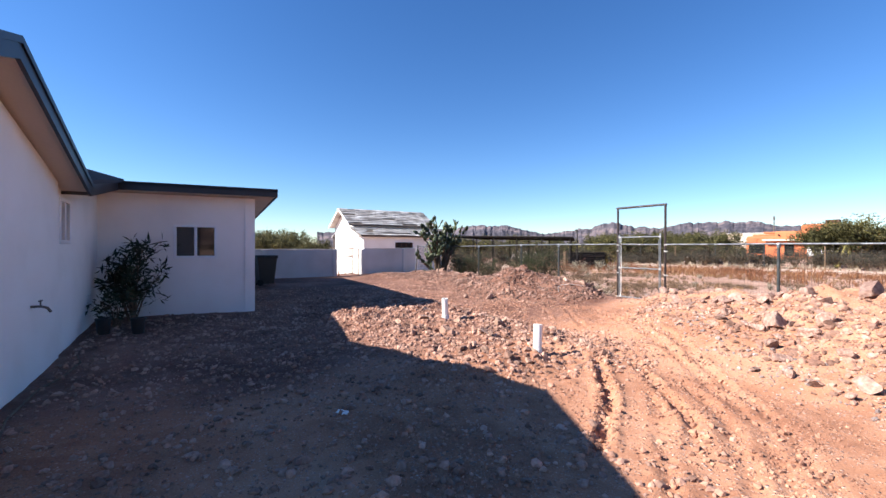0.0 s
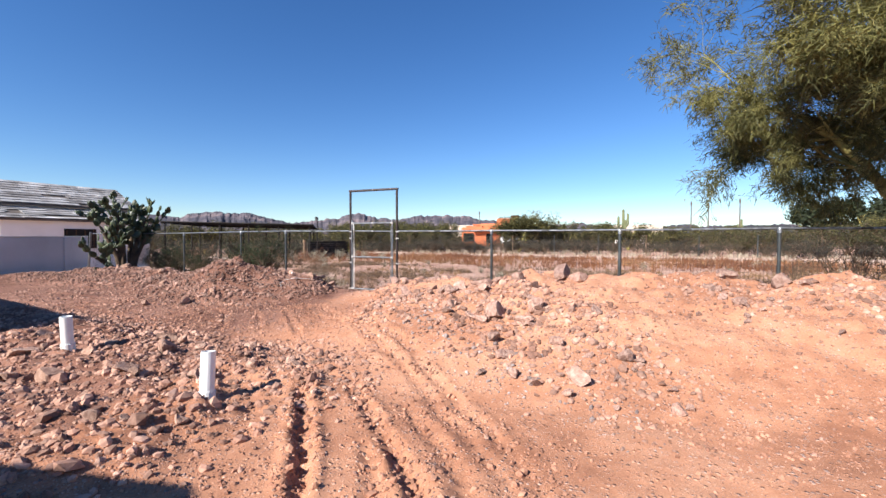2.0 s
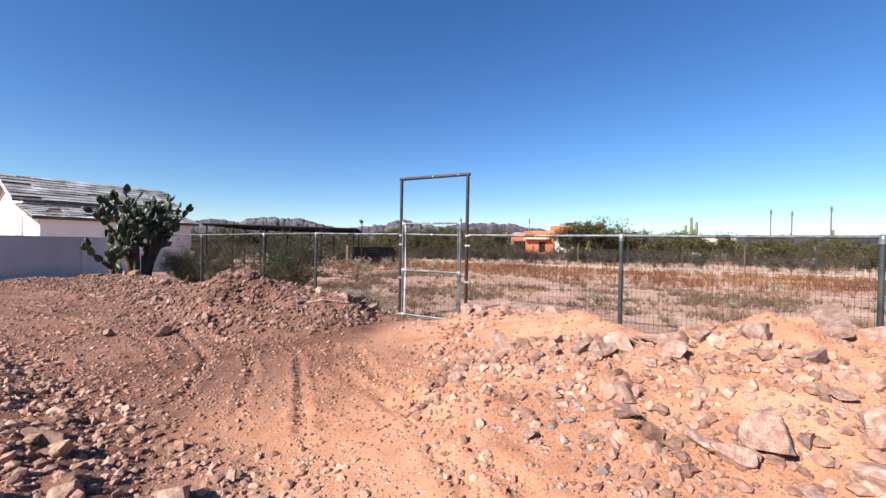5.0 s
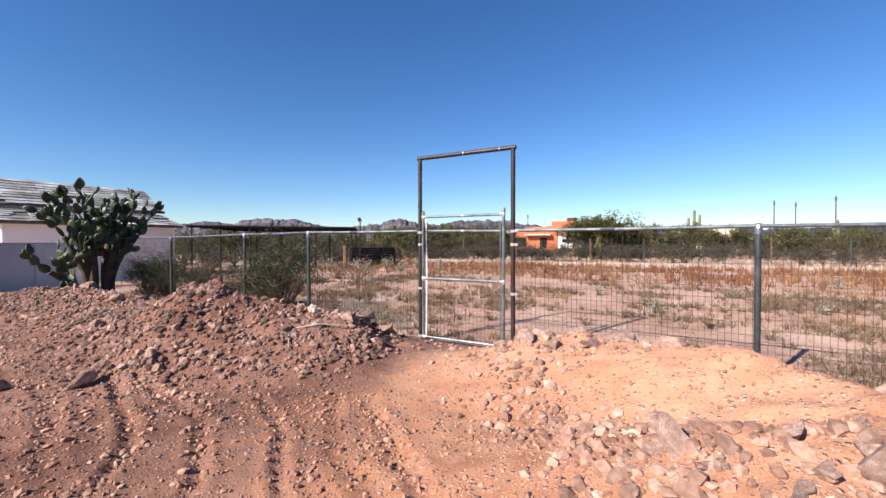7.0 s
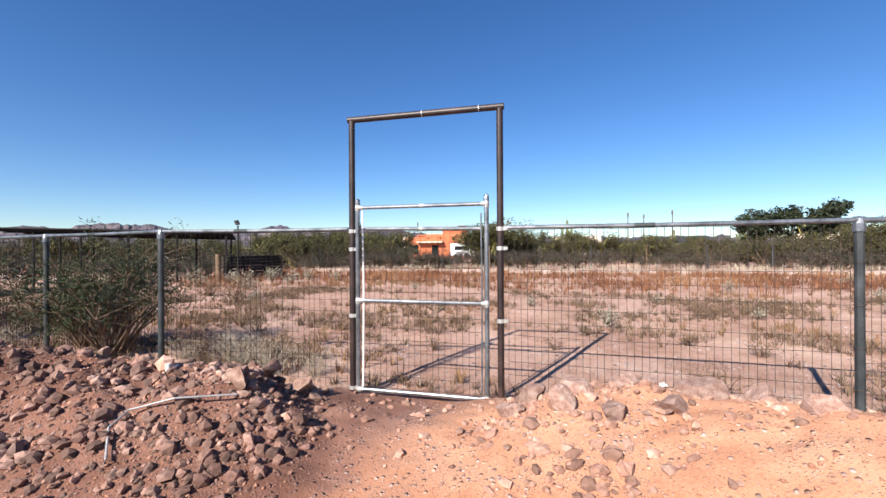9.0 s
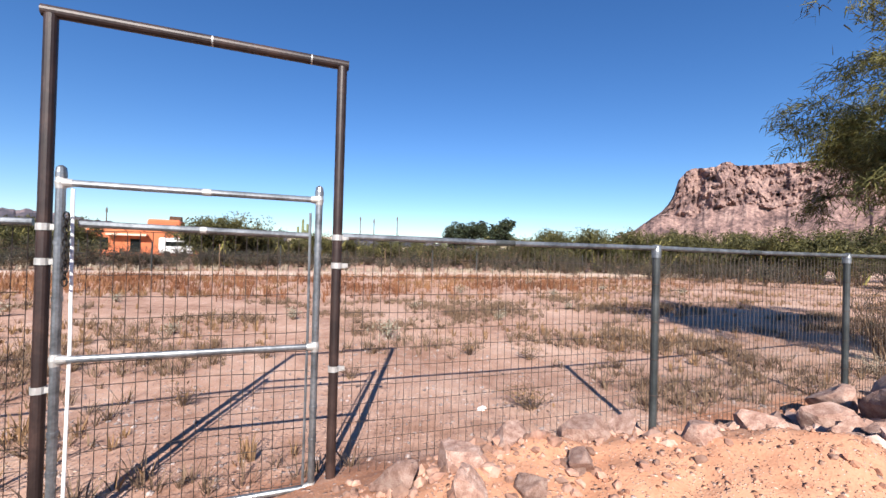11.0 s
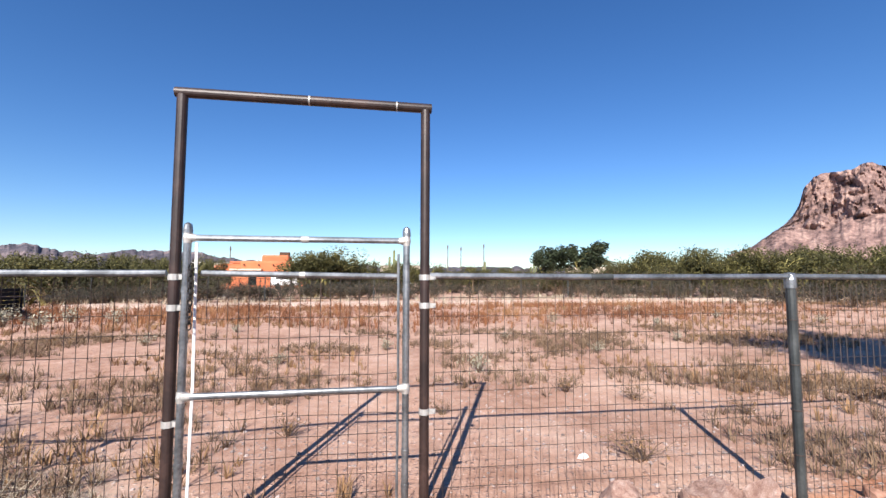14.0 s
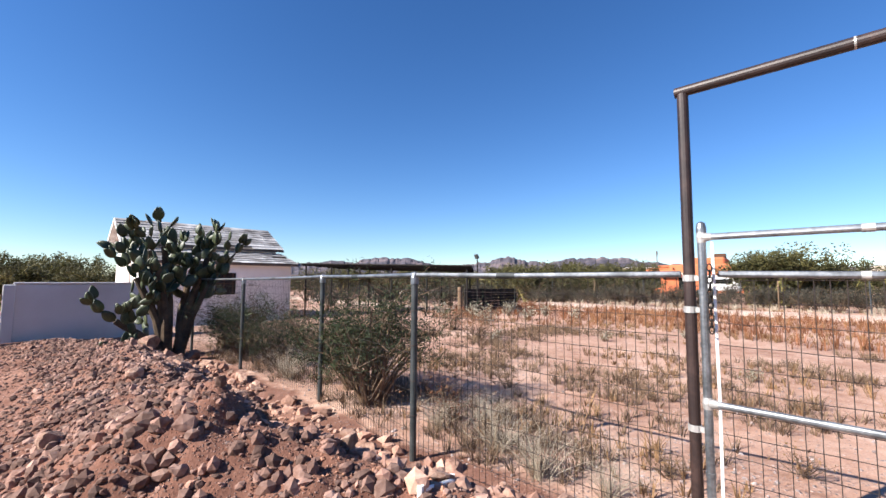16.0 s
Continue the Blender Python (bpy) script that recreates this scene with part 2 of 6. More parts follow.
# ---- mesh helpers ----
class Geo:
    def __init__(self):
        self.v, self.f = [], []

    def add(self, vs, fs):
        k = len(self.v)
        self.v.extend(tuple(p) for p in vs)
        self.f.extend(tuple(i + k for i in q) for q in fs)
        return self

    def box(self, c, s, rz=0.0, bevel=0.0, m=None):
        bm = bmesh.new()
        bmesh.ops.create_cube(bm, size=1, matrix=Matrix.Diagonal((*s, 1)))
        if bevel:
            bmesh.ops.bevel(bm, geom=bm.edges[:], offset=bevel, segments=1, affect="EDGES")
        mm = Matrix.Translation(c) @ Matrix.Rotation(rz, 4, "Z")
        if m is not None:
            mm = m @ mm
        bm.verts.index_update()
        self.add([mm @ p.co for p in bm.verts], [[p.index for p in f.verts] for f in bm.faces])
        bm.free()
        return self

    def tube(self, pts, radii, n=8, cap=True):
        pts = [Vector(p) for p in pts]
        if not hasattr(radii, "__len__"):
            radii = [radii] * len(pts)
        k = len(self.v)
        up = Vector((0.13, 0.31, 0.94))
        for i, p in enumerate(pts):
            d = (pts[min(i + 1, len(pts) - 1)] - pts[max(i - 1, 0)])
            if d.length < 1e-9:
                d = Vector((0, 0, 1))
            d.normalize()
            a = d.cross(up)
            if a.length < 1e-3:
                a = d.cross(Vector((1, 0, 0)))
            a.normalize()
            b = d.cross(a)
            for j in range(n):
                w = 2 * math.pi * j / n
                self.v.append(tuple(p + radii[i] * (math.cos(w) * a + math.sin(w) * b)))
        for i in range(len(pts) - 1):
            for j in range(n):
                q = (j + 1) % n
                self.f.append((k + i * n + j, k + i * n + q, k + (i + 1) * n + q, k + (i + 1) * n + j))
        if cap:
            self.f.append(tuple(k + j for j in range(n - 1, -1, -1)))
            e = k + (len(pts) - 1) * n
            self.f.append(tuple(e + j for j in range(n)))
        return self

    def slab(self, poly, d):
        """A flat polygon of 3D corners, thickened by the vector d."""
        n = len(poly)
        d = Vector(d)
        vs = [Vector(p) for p in poly] + [Vector(p) + d for p in poly]
        fs = [tuple(range(n - 1, -1, -1)), tuple(range(n, 2 * n))]
        fs += [(i, (i + 1) % n, n + (i + 1) % n, n + i) for i in range(n)]
        return self.add(vs, fs)

    def obj(self, name, mat, parent=None, label="", smooth=False):
        me = bpy.data.meshes.new(name)
        me.from_pydata(self.v, [], self.f)
        me.update()
        me.materials.append(mat)
        if smooth:
            me.polygons.foreach_set("use_smooth", [True] * len(me.polygons))
        ob = new(name, me)
        if parent is not None:
            ob.parent = parent
        if label:
            ob["label"] = label
        return ob


def thing(name, label, category, group="", m=None, kind=""):
    ob = new(name)
    ob.empty_display_size = 0.2
    if m is not None:
        ob.matrix_basis = m
    return tagged(ob, label, category, group, kind)


def solid(ob):
    """Make the normals of a closed mesh point outwards."""
    bm = bmesh.new()
    bm.from_mesh(ob.data)
    bmesh.ops.recalc_face_normals(bm, faces=bm.faces[:])
    bm.to_mesh(ob.data)
    bm.free()
    return ob


# ---- ground ----
def vnoise(x, y, seed=0):
    x, y = np.asarray(x, float), np.asarray(y, float)
    xi, yi = np.floor(x), np.floor(y)
    u, v = x - xi, y - yi
    u, v = u * u * (3 - 2 * u), v * v * (3 - 2 * v)

    def hsh(a, b):
        s = np.sin(a * 127.1 + b * 311.7 + seed * 74.7) * 43758.5453
        return s - np.floor(s)
    return (hsh(xi, yi) * (1 - u) + hsh(xi + 1, yi) * u) * (1 - v) + (hsh(xi, yi + 1) * (1 - u) + hsh(xi + 1, yi + 1) * u) * v


def fbm(x, y, octaves=4, seed=0):
    t, a = 0.0, 0.5
    x, y = 0.83 * x - 0.56 * y, 0.56 * x + 0.83 * y
    for i in range(octaves):
        t = t + a * (vnoise(x * 2 ** i, y * 2 ** i, seed + i) - 0.5)
        a *= 0.5
        x, y = 0.62 * x + 0.78 * y + 3.7, 0.62 * y - 0.78 * x + 1.3
    return t


def sstep(a, b, x):
    t = np.clip((np.asarray(x, float) - a) / (b - a), 0, 1)
    return t * t * (3 - 2 * t)


def ridge(x, y, line, front, back):
    """Height of a heaped ridge along a line of (x, y, height); it falls off over front or back metres to either side."""
    best = np.zeros_like(x)
    for (x0, y0, a0), (x1, y1, a1) in zip(line, line[1:]):
        dx, dy = x1 - x0, y1 - y0
        s = np.clip(((x - x0) * dx + (y - y0) * dy) / (dx * dx + dy * dy), 0, 1)
        ox, oy = x - x0 - s * dx, y - y0 - s * dy
        d = np.hypot(ox, oy)
        a = a0 + s * (a1 - a0)
        w = back + (front - back) * sstep(0.6, -0.6, oy / (d + 1e-6))
        q = np.clip(1 - d / w, 0, 1)
        best = np.maximum(best, a * (0.55 * q + 0.45 * q * q * (3 - 2 * q)))
    return best


LEFT_RIDGE = [(-12.6, -2.0, 0.10), (-10, -1.5, 0.28), (-8.5, -1.2, 0.38), (-7, -1.2, 0.40), (-4.6, -1.35, 0.42), (-2.6, -1.65, 0.80), (-1.3, -0.95, 0.48), (-0.65, -0.55, 0.08)]
RIGHT_RIDGE_A = [(0.85, -0.5, 0.2), (1.35, -0.65, 0.40), (2.2, -0.85, 0.48), (3.0, -1.5, 0.58), (3.6, -2.2, 0.62)]
RIGHT_RIDGE_B = [(3.5, -2.2, 0.60), (4.6, -2.0, 0.78), (6.2, -1.7, 0.80), (8.4, -1.6, 0.76), (11, -1.6, 0.7), (16, -1.8, 0.5)]
TRACKS = [  # wheel marks: depth, half width, cleats, points
    (0.070, 0.055, 0.75, ((2.77, -5.26), (3.51, -6.13), (4.0, -6.72), (4.6, -7.75))),
    (0.062, 0.055, 0.75, ((3.32, -5.18), (3.87, -5.75), (4.25, -6.06), (4.62, -6.43), (4.95, -6.95))),
    (0.026, 0.06, 0.9, ((3.72, -5.16), (4.53, -5.93), (4.9, -6.37), (6.1, -8.3))),
    (0.022, 0.05, 0.9, ((3.1, -5.0), (4.1, -6.1), (5.3, -7.9))),
    (0.024, 0.06, 0.9, ((0.0, -1.87), (0.9, -2.65), (2.16, -3.53), (3.34, -4.22), (4.62, -5.41), (5.3, -6.2), (6.8, -8.6))),
    (0.022, 0.06, 0.9, ((-0.4, -1.9), (0.5, -2.75), (2.3, -3.75), (4.0, -5.03), (5.05, -6.12), (6.3, -8.4))),
    (0.045, 0.045, 0.8, ((-2.43, -2.83), (-1.37, -3.15), (-0.74, -3.38), (0.2, -4.3))),
    (0.034, 0.045, 0.9, ((-2.03, -2.75), (-0.72, -2.95), (0.03, -3.4), (0.9, -4.2))),
    (0.034, 0.045, 0.9, ((-0.98, -2.34), (-0.33, -2.6), (0.07, -2.83), (1.75, -4.25))),
    (0.022, 0.06, 0.7, ((-8.0, -3.4), (-4.5, -3.3), (-2.4, -3.3), (-0.4, -3.9))),
    (0.022, 0.06, 0.7, ((-8.0, -4.4), (-4.5, -4.2), (-2.4, -4.2), (0.4, -4.75))),
]
FACE = [(2.9, -2.75, 0.8), (3.7, -2.75, 1.0), (4.3, -3.1, 1.0), (4.9, -3.3, 0.9), (5.4, -3.9, 0.6)]


def marks(x, y):
    """Depth of the wheel marks, with cleat prints along them and small berms beside them."""
    h = np.zeros_like(x)
    wx, wy = x + 0.13 * fbm(y * 2.2, x * 2.2, 5, 41), y + 0.13 * fbm(x * 2.4, y * 2.4, 5, 43)
    for dep, wid, cleat, pts in TRACKS:
        best, along, run = np.full_like(x, 9.0), np.zeros_like(x), 0.0
        for (x0, y0), (x1, y1) in zip(pts, pts[1:]):
            dx, dy = x1 - x0, y1 - y0
            L = math.hypot(dx, dy)
            s = np.clip(((wx - x0) * dx + (wy - y0) * dy) / (L * L), 0, 1)
            d = np.hypot(wx - x0 - s * dx, wy - y0 - s * dy)
            along = np.where(d < best, run + s * L, along)
            best = np.minimum(best, d)
            run += L
        fade = sstep(0.0, 0.5, along) * sstep(run, run - 0.5, along)
        wear = 0.15 + 0.9 * vnoise(x * 1.9, y * 1.9, 8) + 0.7 * vnoise(x * 7.3, y * 7.3, 11)
        lug = 1 - cleat * 0.75 * sstep(-0.3, 0.4, np.sin(along * 2 * np.pi / 0.15 + 3 * best / wid))
        h = h - dep * fade * wear * np.exp(-np.abs(best / wid) ** 2.4) * lug + 0.4 * dep * fade * wear * np.exp(-((best - 1.8 * wid) / (0.7 * wid)) ** 2)
    return h


def height(x, y):
    x, y = np.asarray(x, float), np.asarray(y, float)
    near = sstep(2.0, -0.2, y) * sstep(-13.2, -12, x) * sstep(40, 14, x) * sstep(-40, -14, y)
    h = -0.11 * sstep(-2.6, -5.0, y) * sstep(-6, 0, x) * near
    face = np.clip(ridge(x, y, FACE, 1.5, 0.7), 0, 1)
    h = h + near * (0.075 * fbm(x * 1.1, y * 1.1, 3, 3) + 0.028 * fbm(x * 4.2, y * 4.2, 3, 9) + 0.020 * np.maximum(0, fbm(x * 11, y * 11, 3, 10)))
    h = h + near * face * (0.12 * fbm(x * 2.6, y * 2.6, 3, 15) + 0.08 * np.maximum(0, fbm(x * 7, y * 7, 3, 16)))
    rub = sstep(-8.2, -6.8, y) * sstep(-4.3, -5.2, y) * sstep(-5.5, -3.2, x) * sstep(3.6, 2.3, x)
    h = h + rub * (0.10 + 0.26 * fbm(x * 2.1, y * 2.1, 4, 17) + 0.10 * fbm(x * 8, y * 8, 3, 5))
    wob = 1 + 0.5 * fbm(x * 1.7, y * 1.7, 4, 21)
    lump = 1 + 0.35 * fbm(x * 5, y * 5, 3, 33)
    h = h + ridge(x, y, LEFT_RIDGE, 1.35, 0.9) * wob * lump
    h = h + np.maximum(ridge(x, y, RIGHT_RIDGE_A, 1.35, 0.9), ridge(x, y, RIGHT_RIDGE_B, 3.0, 1.7)) * wob * (1 + 0.5 * (lump - 1))
    h = h + near * marks(x, y)
    # the flat field and the open desert
    far = sstep(0.5, 3, y)
    h = h + far * (0.05 * fbm(x * 0.6, y * 0.6, 4, 51) + 0.02 * fbm(x * 4, y * 4, 3, 52))
    h = h - 0.85 * sstep(-13.5, -23, x)
    r = np.hypot(x, y)
    h = h + sstep(60, 400, r) * 3.0 * fbm(x * 0.01, y * 0.01, 3, 61)
    return h


def spaced(lo, hi, step, outer, growth=1.22):
    mid = list(np.arange(lo, hi + 1e-6, step))
    a, s = [lo], step
    while a[-1] > -outer:
        s = min(s * growth, 700)
        a.append(a[-1] - s)
    b, s = [hi], step
    while b[-1] < outer:
        s = min(s * growth, 700)
        b.append(b[-1] + s)
    return np.array(a[:0:-1] + mid + b[1:])


gx, gy = spaced(-7.5, 8.8, 0.031, 4600, 1.12), spaced(-9.2, 0.2, 0.031, 4600, 1.12)
GX, GY = np.meshgrid(gx, gy)
GZ = height(GX, GY)
nx, ny = len(gx), len(gy)
me = bpy.data.meshes.new("ground")
idx = np.arange(nx * ny).reshape(ny, nx)
quads = np.stack([idx[:-1, :-1], idx[:-1, 1:], idx[1:, 1:], idx[1:, :-1]], -1).reshape(-1, 4)
me.from_pydata(np.stack([GX, GY, GZ], -1).reshape(-1, 3).tolist(), [], quads.tolist())
me.polygons.foreach_set("use_smooth", [True] * len(me.polygons))
me.materials.append(M_SOIL)
field = np.maximum(sstep(-0.25, 0.45, GY + 0.5 * fbm(GX * 2, GY * 2, 3, 19)), sstep(14, 18, np.hypot(GX, GY)))
edge = GX + 1.8 * fbm(GX * 0.9, GY * 0.9, 4, 23) - 1.6 * sstep(-3.6, -5.2, GY)
for mask_name, values in (("field", field), ("reddish", 0.95 * sstep(1.9, -1.4, edge))):
    me.attributes.new(mask_name, "FLOAT", "POINT").data.foreach_set("value", values.astype(np.float32).ravel())
tagged(new("ground", me), "pinkish tan desert dirt with tyre ruts and heaps", "ground", kind="structure")


def ground_z(x, y):
    """The height of the ground sheet itself at points x, y."""
    x, y = np.asarray(x, float), np.asarray(y, float)
    i = np.clip(np.searchsorted(gx, x) - 1, 0, nx - 2)
    j = np.clip(np.searchsorted(gy, y) - 1, 0, ny - 2)
    u, v = (x - gx[i]) / (gx[i + 1] - gx[i]), (y - gy[j]) / (gy[j + 1] - gy[j])
    return (GZ[j, i] * (1 - u) + GZ[j, i + 1] * u) * (1 - v) + (GZ[j + 1, i] * (1 - u) + GZ[j + 1, i + 1] * u) * v


def hz(x, y):
    return float(ground_z(x, y))


# ---- fence and gate ----
def bolt_band(geo, x, z, r):
    geo.tube([(x, 0, z - 0.016), (x, 0, z + 0.016)], r + 0.004, 12)
    geo.box((x + r + 0.016, -0.012, z), (0.034, 0.01, 0.026))
    geo.tube([(x + r + 0.022, -0.03, z), (x + r + 0.022, 0.012, z)], 0.005, 6)


def mesh_panel(x0, x1, z0, z1, parent, y=0.032, name="wire_mesh", step=0.052, rise=0.1, y2=None):
    y2 = y if y2 is None else y2
    g = Geo()
    rnd = random.Random(int(x0 * 97) + 5)
    n = int((x1 - x0) / step)
    for i in range(n + 1):
        x = x0 + (x1 - x0) * i / n
        w = rnd.uniform(-0.004, 0.004)
        yy = y + (y2 - y) * i / n
        g.tube([(x, yy, z0 - 0.02), (x + w, yy + w, (z0 + z1) / 2), (x, yy, z1)], 0.0021, 3, False)
    k = int((z1 - z0) / rise)
    for i in range(k + 1):
        z = z1 - (z1 - z0) * i / k
        pts = [(x0 + (x1 - x0) * j / 8, y + (y2 - y) * j / 8 + 0.003, z + rnd.uniform(-0.005, 0.005)) for j in range(9)]
        g.tube(pts, 0.0021, 3, False)
    return g.obj(name, M_WIRE, parent)


RAIL_Z = 1.46
POSTS_R = [(3.0, -0.10, 1.46), (5.46, -0.10, 1.46), (7.83, -0.05, 1.475), (10.2, 0, 1.475), (12.6, 0, 1.48), (15.0, 0, 1.48)]
POSTS_L = [(-2.62, -0.165, 1.475), (-4.63, 0.13, 1.47), (-7.14, 0.12, 1.435), (-9.6, 0.05, 1.43)]
fence = thing("wire_fence", "galvanised steel pipe fence with welded wire mesh", "fence")


def fence_post(x, y, top):
    base = hz(x, y)
    g = Geo()
    g.tube([(x, y, base - 0.15), (x, y, top - 0.04)], 0.027, 12)
    p = g.obj("post", M_POST, fence, smooth=False)
    c = Geo()
    c.tube([(x, y, top - 0.075), (x, y, top - 0.02), (x, y, top + 0.012), (x, y, top + 0.026)], [0.034, 0.034, 0.026, 0.008], 12)
    c.tube([(x - 0.028, y, top), (x + 0.028, y, top)], 0.024, 12)
    c.obj("rail_cap", M_GALV, p)
    for z in (0.35, 0.62, 0.9, 1.18):
        t = Geo()
        t.tube([(x, y, base + z - 0.003), (x, y, base + z + 0.003)], 0.033, 10)
        t.obj("tie", M_WIRE, p)


for q in POSTS_R + POSTS_L:
    fence_post(*q)


def rail(a, b):
    a, b = Vector(a), Vector(b)
    g = Geo()
    g.tube([a, a.lerp(b, 0.5) - Vector((0, 0, 0.006)), b], 0.0175, 12)
    r = g.obj("top_rail", M_GALV, fence, smooth=False)
    s = Geo()
    d = (b - a).normalized() * 0.07
    m = a.lerp(b, 0.45) - Vector((0, 0, 0.005))
    s.tube([m - d, m + d], 0.0195, 12)
    s.obj("rail_sleeve", M_POST, r)


def bay(a, b):
    rail(a, b)
    mesh_panel(a[0] + 0.03, b[0] - 0.03, 0.5 * (hz(a[0], a[1]) + hz(b[0], b[1])), 0.5 * (a[2] + b[2]) - 0.02, fence, y=a[1] + 0.032, y2=b[1] + 0.032)


right = [(0.69, 0, RAIL_Z)] + POSTS_R + [(17.4, 0, 1.48)]
for a, b in zip(right, right[1:]):
    bay(a, b)
left = [(-0.70, 0, RAIL_Z + 0.01)] + POSTS_L + [(-12.1, 0, 1.43)]
for a, b in zip(left, left[1:]):
    bay(b, a)
g = Geo()
g.tube([(-12.3, 0, 0), (-12.0, -0.05, 1.48)], 0.035, 12)
g.obj("leaning_end_post", M_GALV, fence, "leaning galvanised end post")

arch = thing("gate_frame", "tall dark brown painted pipe frame round the gate", "gate frame")
for sx in (-1, 1):
    g = Geo()
    g.tube([(sx * 0.66, 0, -0.2), (sx * 0.66, 0, 1.3), (sx * 0.66, 0, 2.43)], 0.0275, 16)
    p = g.obj("upright", M_BROWN, arch, smooth=False)
    for z in (0.06, 0.70, 1.29, 1.45):
        c = Geo()
        bolt_band(c, sx * 0.66, z, 0.028)
        c.obj("fence_band", M_WELD, p, "pale galvanised clamp band")
g = Geo()
g.tube([(-0.695, 0, 2.445), (0, 0, 2.445), (0.695, 0, 2.445)], 0.0275, 16)
lintel = g.obj("crossbar", M_BROWN, arch)
for x in (0.0, 0.49):
    g = Geo()
    g.tube([(x - 0.004, 0, 2.445), (x + 0.004, 0, 2.445)], 0.0283, 16)
    g.obj("weld_seam", M_WELD, lintel)

gate = thing("pipe_gate", "closed galvanised pipe gate with wire mesh", "gate")
GY0 = -0.03
for sx, x in ((-1, -0.592), (1, 0.552)):
    g = Geo()
    g.tube([(x, GY0, 0.05), (x, GY0, 0.85), (x, GY0, 1.69)], 0.0195, 12)
    st = g.obj("stile", M_GALV, gate)
    c = Geo()
    c.tube([(x, GY0, 1.68), (x, GY0, 1.70), (x, GY0, 1.725), (x, GY0, 1.735)], [0.0235, 0.0235, 0.019, 0.007], 12)
    c.obj("post_cap", M_GALV, st)
    for z in (0.06, 0.838, 1.655):
        w = Geo()
        w.tube([(x - 0.0, GY0, z - 0.028), (x, GY0, z), (x, GY0, z + 0.028)], [0.0205, 0.0245, 0.0205], 12)
        w.tube([(x - sx * 0.01, GY0, z), (x - sx * 0.045, GY0, z)], [0.0245, 0.0175], 12)
        w.obj("weld", M_WELD, st, "bright silver weld paint")
    for z in (0.32, 0.5, 1.12, 1.38):
        bnd = Geo()
        bnd.tube([(x, GY0, z - 0.011), (x, GY0, z + 0.011)], 0.0225, 12)
        bnd.obj("tension_band", M_GALV, st)
    tb = Geo()
    tx = x - sx * 0.045
    tb.tube([(tx, GY0, 0.08), (tx + 0.004, GY0 + 0.01, 0.9), (tx, GY0, 1.63 if sx < 0 else 1.58)], 0.0075, 6)
    tb.obj("tension_bar", M_PLASTIC if sx < 0 else M_GALV, gate)
for z, nm in ((0.06, "bottom_rail"), (0.838, "middle_rail"), (1.655, "top_rail")):
    g = Geo()
    g.tube([(-0.592, GY0, z), (0, GY0, z), (0.552, GY0, z)], 0.0165, 12)
    rl = g.obj(nm, M_GALV, gate)
    if z > 1.6:
        c = Geo()
        c.tube([(-0.02, GY0, z), (0.02, GY0, z)], 0.0185, 12)
        c.obj("weld_seam", M_WELD, rl)
g = Geo()
g.tube([(-0.53, GY0 + 0.03, 1.47), (0.51, GY0 + 0.03, 1.455)], 0.0165, 12)
bar = g.obj("upper_rail", M_GALV, gate)
g = Geo()
g.tube([(-0.03, GY0 + 0.03, 1.462), (0.0, GY0 + 0.03, 1.462)], 0.0185, 12)
g.obj("rail_sleeve", M_WELD, bar)
mesh_panel(-0.545, 0.505, 0.08, 1.44, gate, GY0 + 0.014)


def chain(x, y, z0, z1):
    ob = thing("chain", "rusty chain hanging beside the gate latch", "chain")
    n = int((z0 - z1) / 0.03)
    for i in range(n):
        g = Geo()
        a = i * math.pi / 2
        z = z0 - i * 0.03
        pts = []
        for k in range(9):
            w = 2 * math.pi * k / 8
            pts.append((x + 0.011 * math.cos(w) * math.cos(a), y + 0.011 * math.cos(w) * math.sin(a), z + 0.02 * math.sin(w)))
        g.tube(pts, 0.004, 5, False)
        g.obj("link", M_DARKWOOD, ob)


chain(-0.555, -0.065, 1.50, 1.16)


# ---- house ----
house = thing("house", "white stucco house with black fascia and low roofs", "house", m=None)
K = Vector((-3.6, -8.73, 0))      # free corner of the wing
I = Vector((-3.95, -11.5, 0))     # inner corner
TH = 0.2


def wall_with_hole(a, b, z0, z1, hole=None, name="wall", inward=(0, 0)):
    """A wall between two plan points, thickened inward, with one opening (s0, s1, h0, h1) along it."""
    a, b = Vector((a[0], a[1], 0)), Vector((b[0], b[1], 0))
    d = (b - a).normalized()
    L = (b - a).length
    n = Vector((inward[0], inward[1], 0)).normalized() * TH
    g = Geo()
    if hole:
        S, Z = (0, hole[0], hole[1], L), (z0, hole[2], hole[3], z1)
        vs = [a + d * p + Vector((0, 0, q)) + n * k for k in (0, 1) for q in Z for p in S]
        fs = []
        for r in range(3):
            for c in range(3):
                if (r, c) != (1, 1):
                    q = [r * 4 + c, r * 4 + c + 1, r * 4 + c + 5, r * 4 + c + 4]
                    fs += [q, [v + 16 for v in q[::-1]]]
        for ring_of in ((0, 1, 2, 3, 7, 11, 15, 14, 13, 12, 8, 4), (5, 9, 10, 6)):
            for p, q in zip(ring_of, ring_of[1:] + ring_of[:1]):
                fs.append([p, q, q + 16, p + 16])
        g.add(vs, fs)
    else:
        g.slab([a + Vector((0, 0, z0)), b + Vector((0, 0, z0)), b + Vector((0, 0, z1)), a + Vector((0, 0, z1))], n)
    return solid(g.obj(name, M_STUCCO, house))


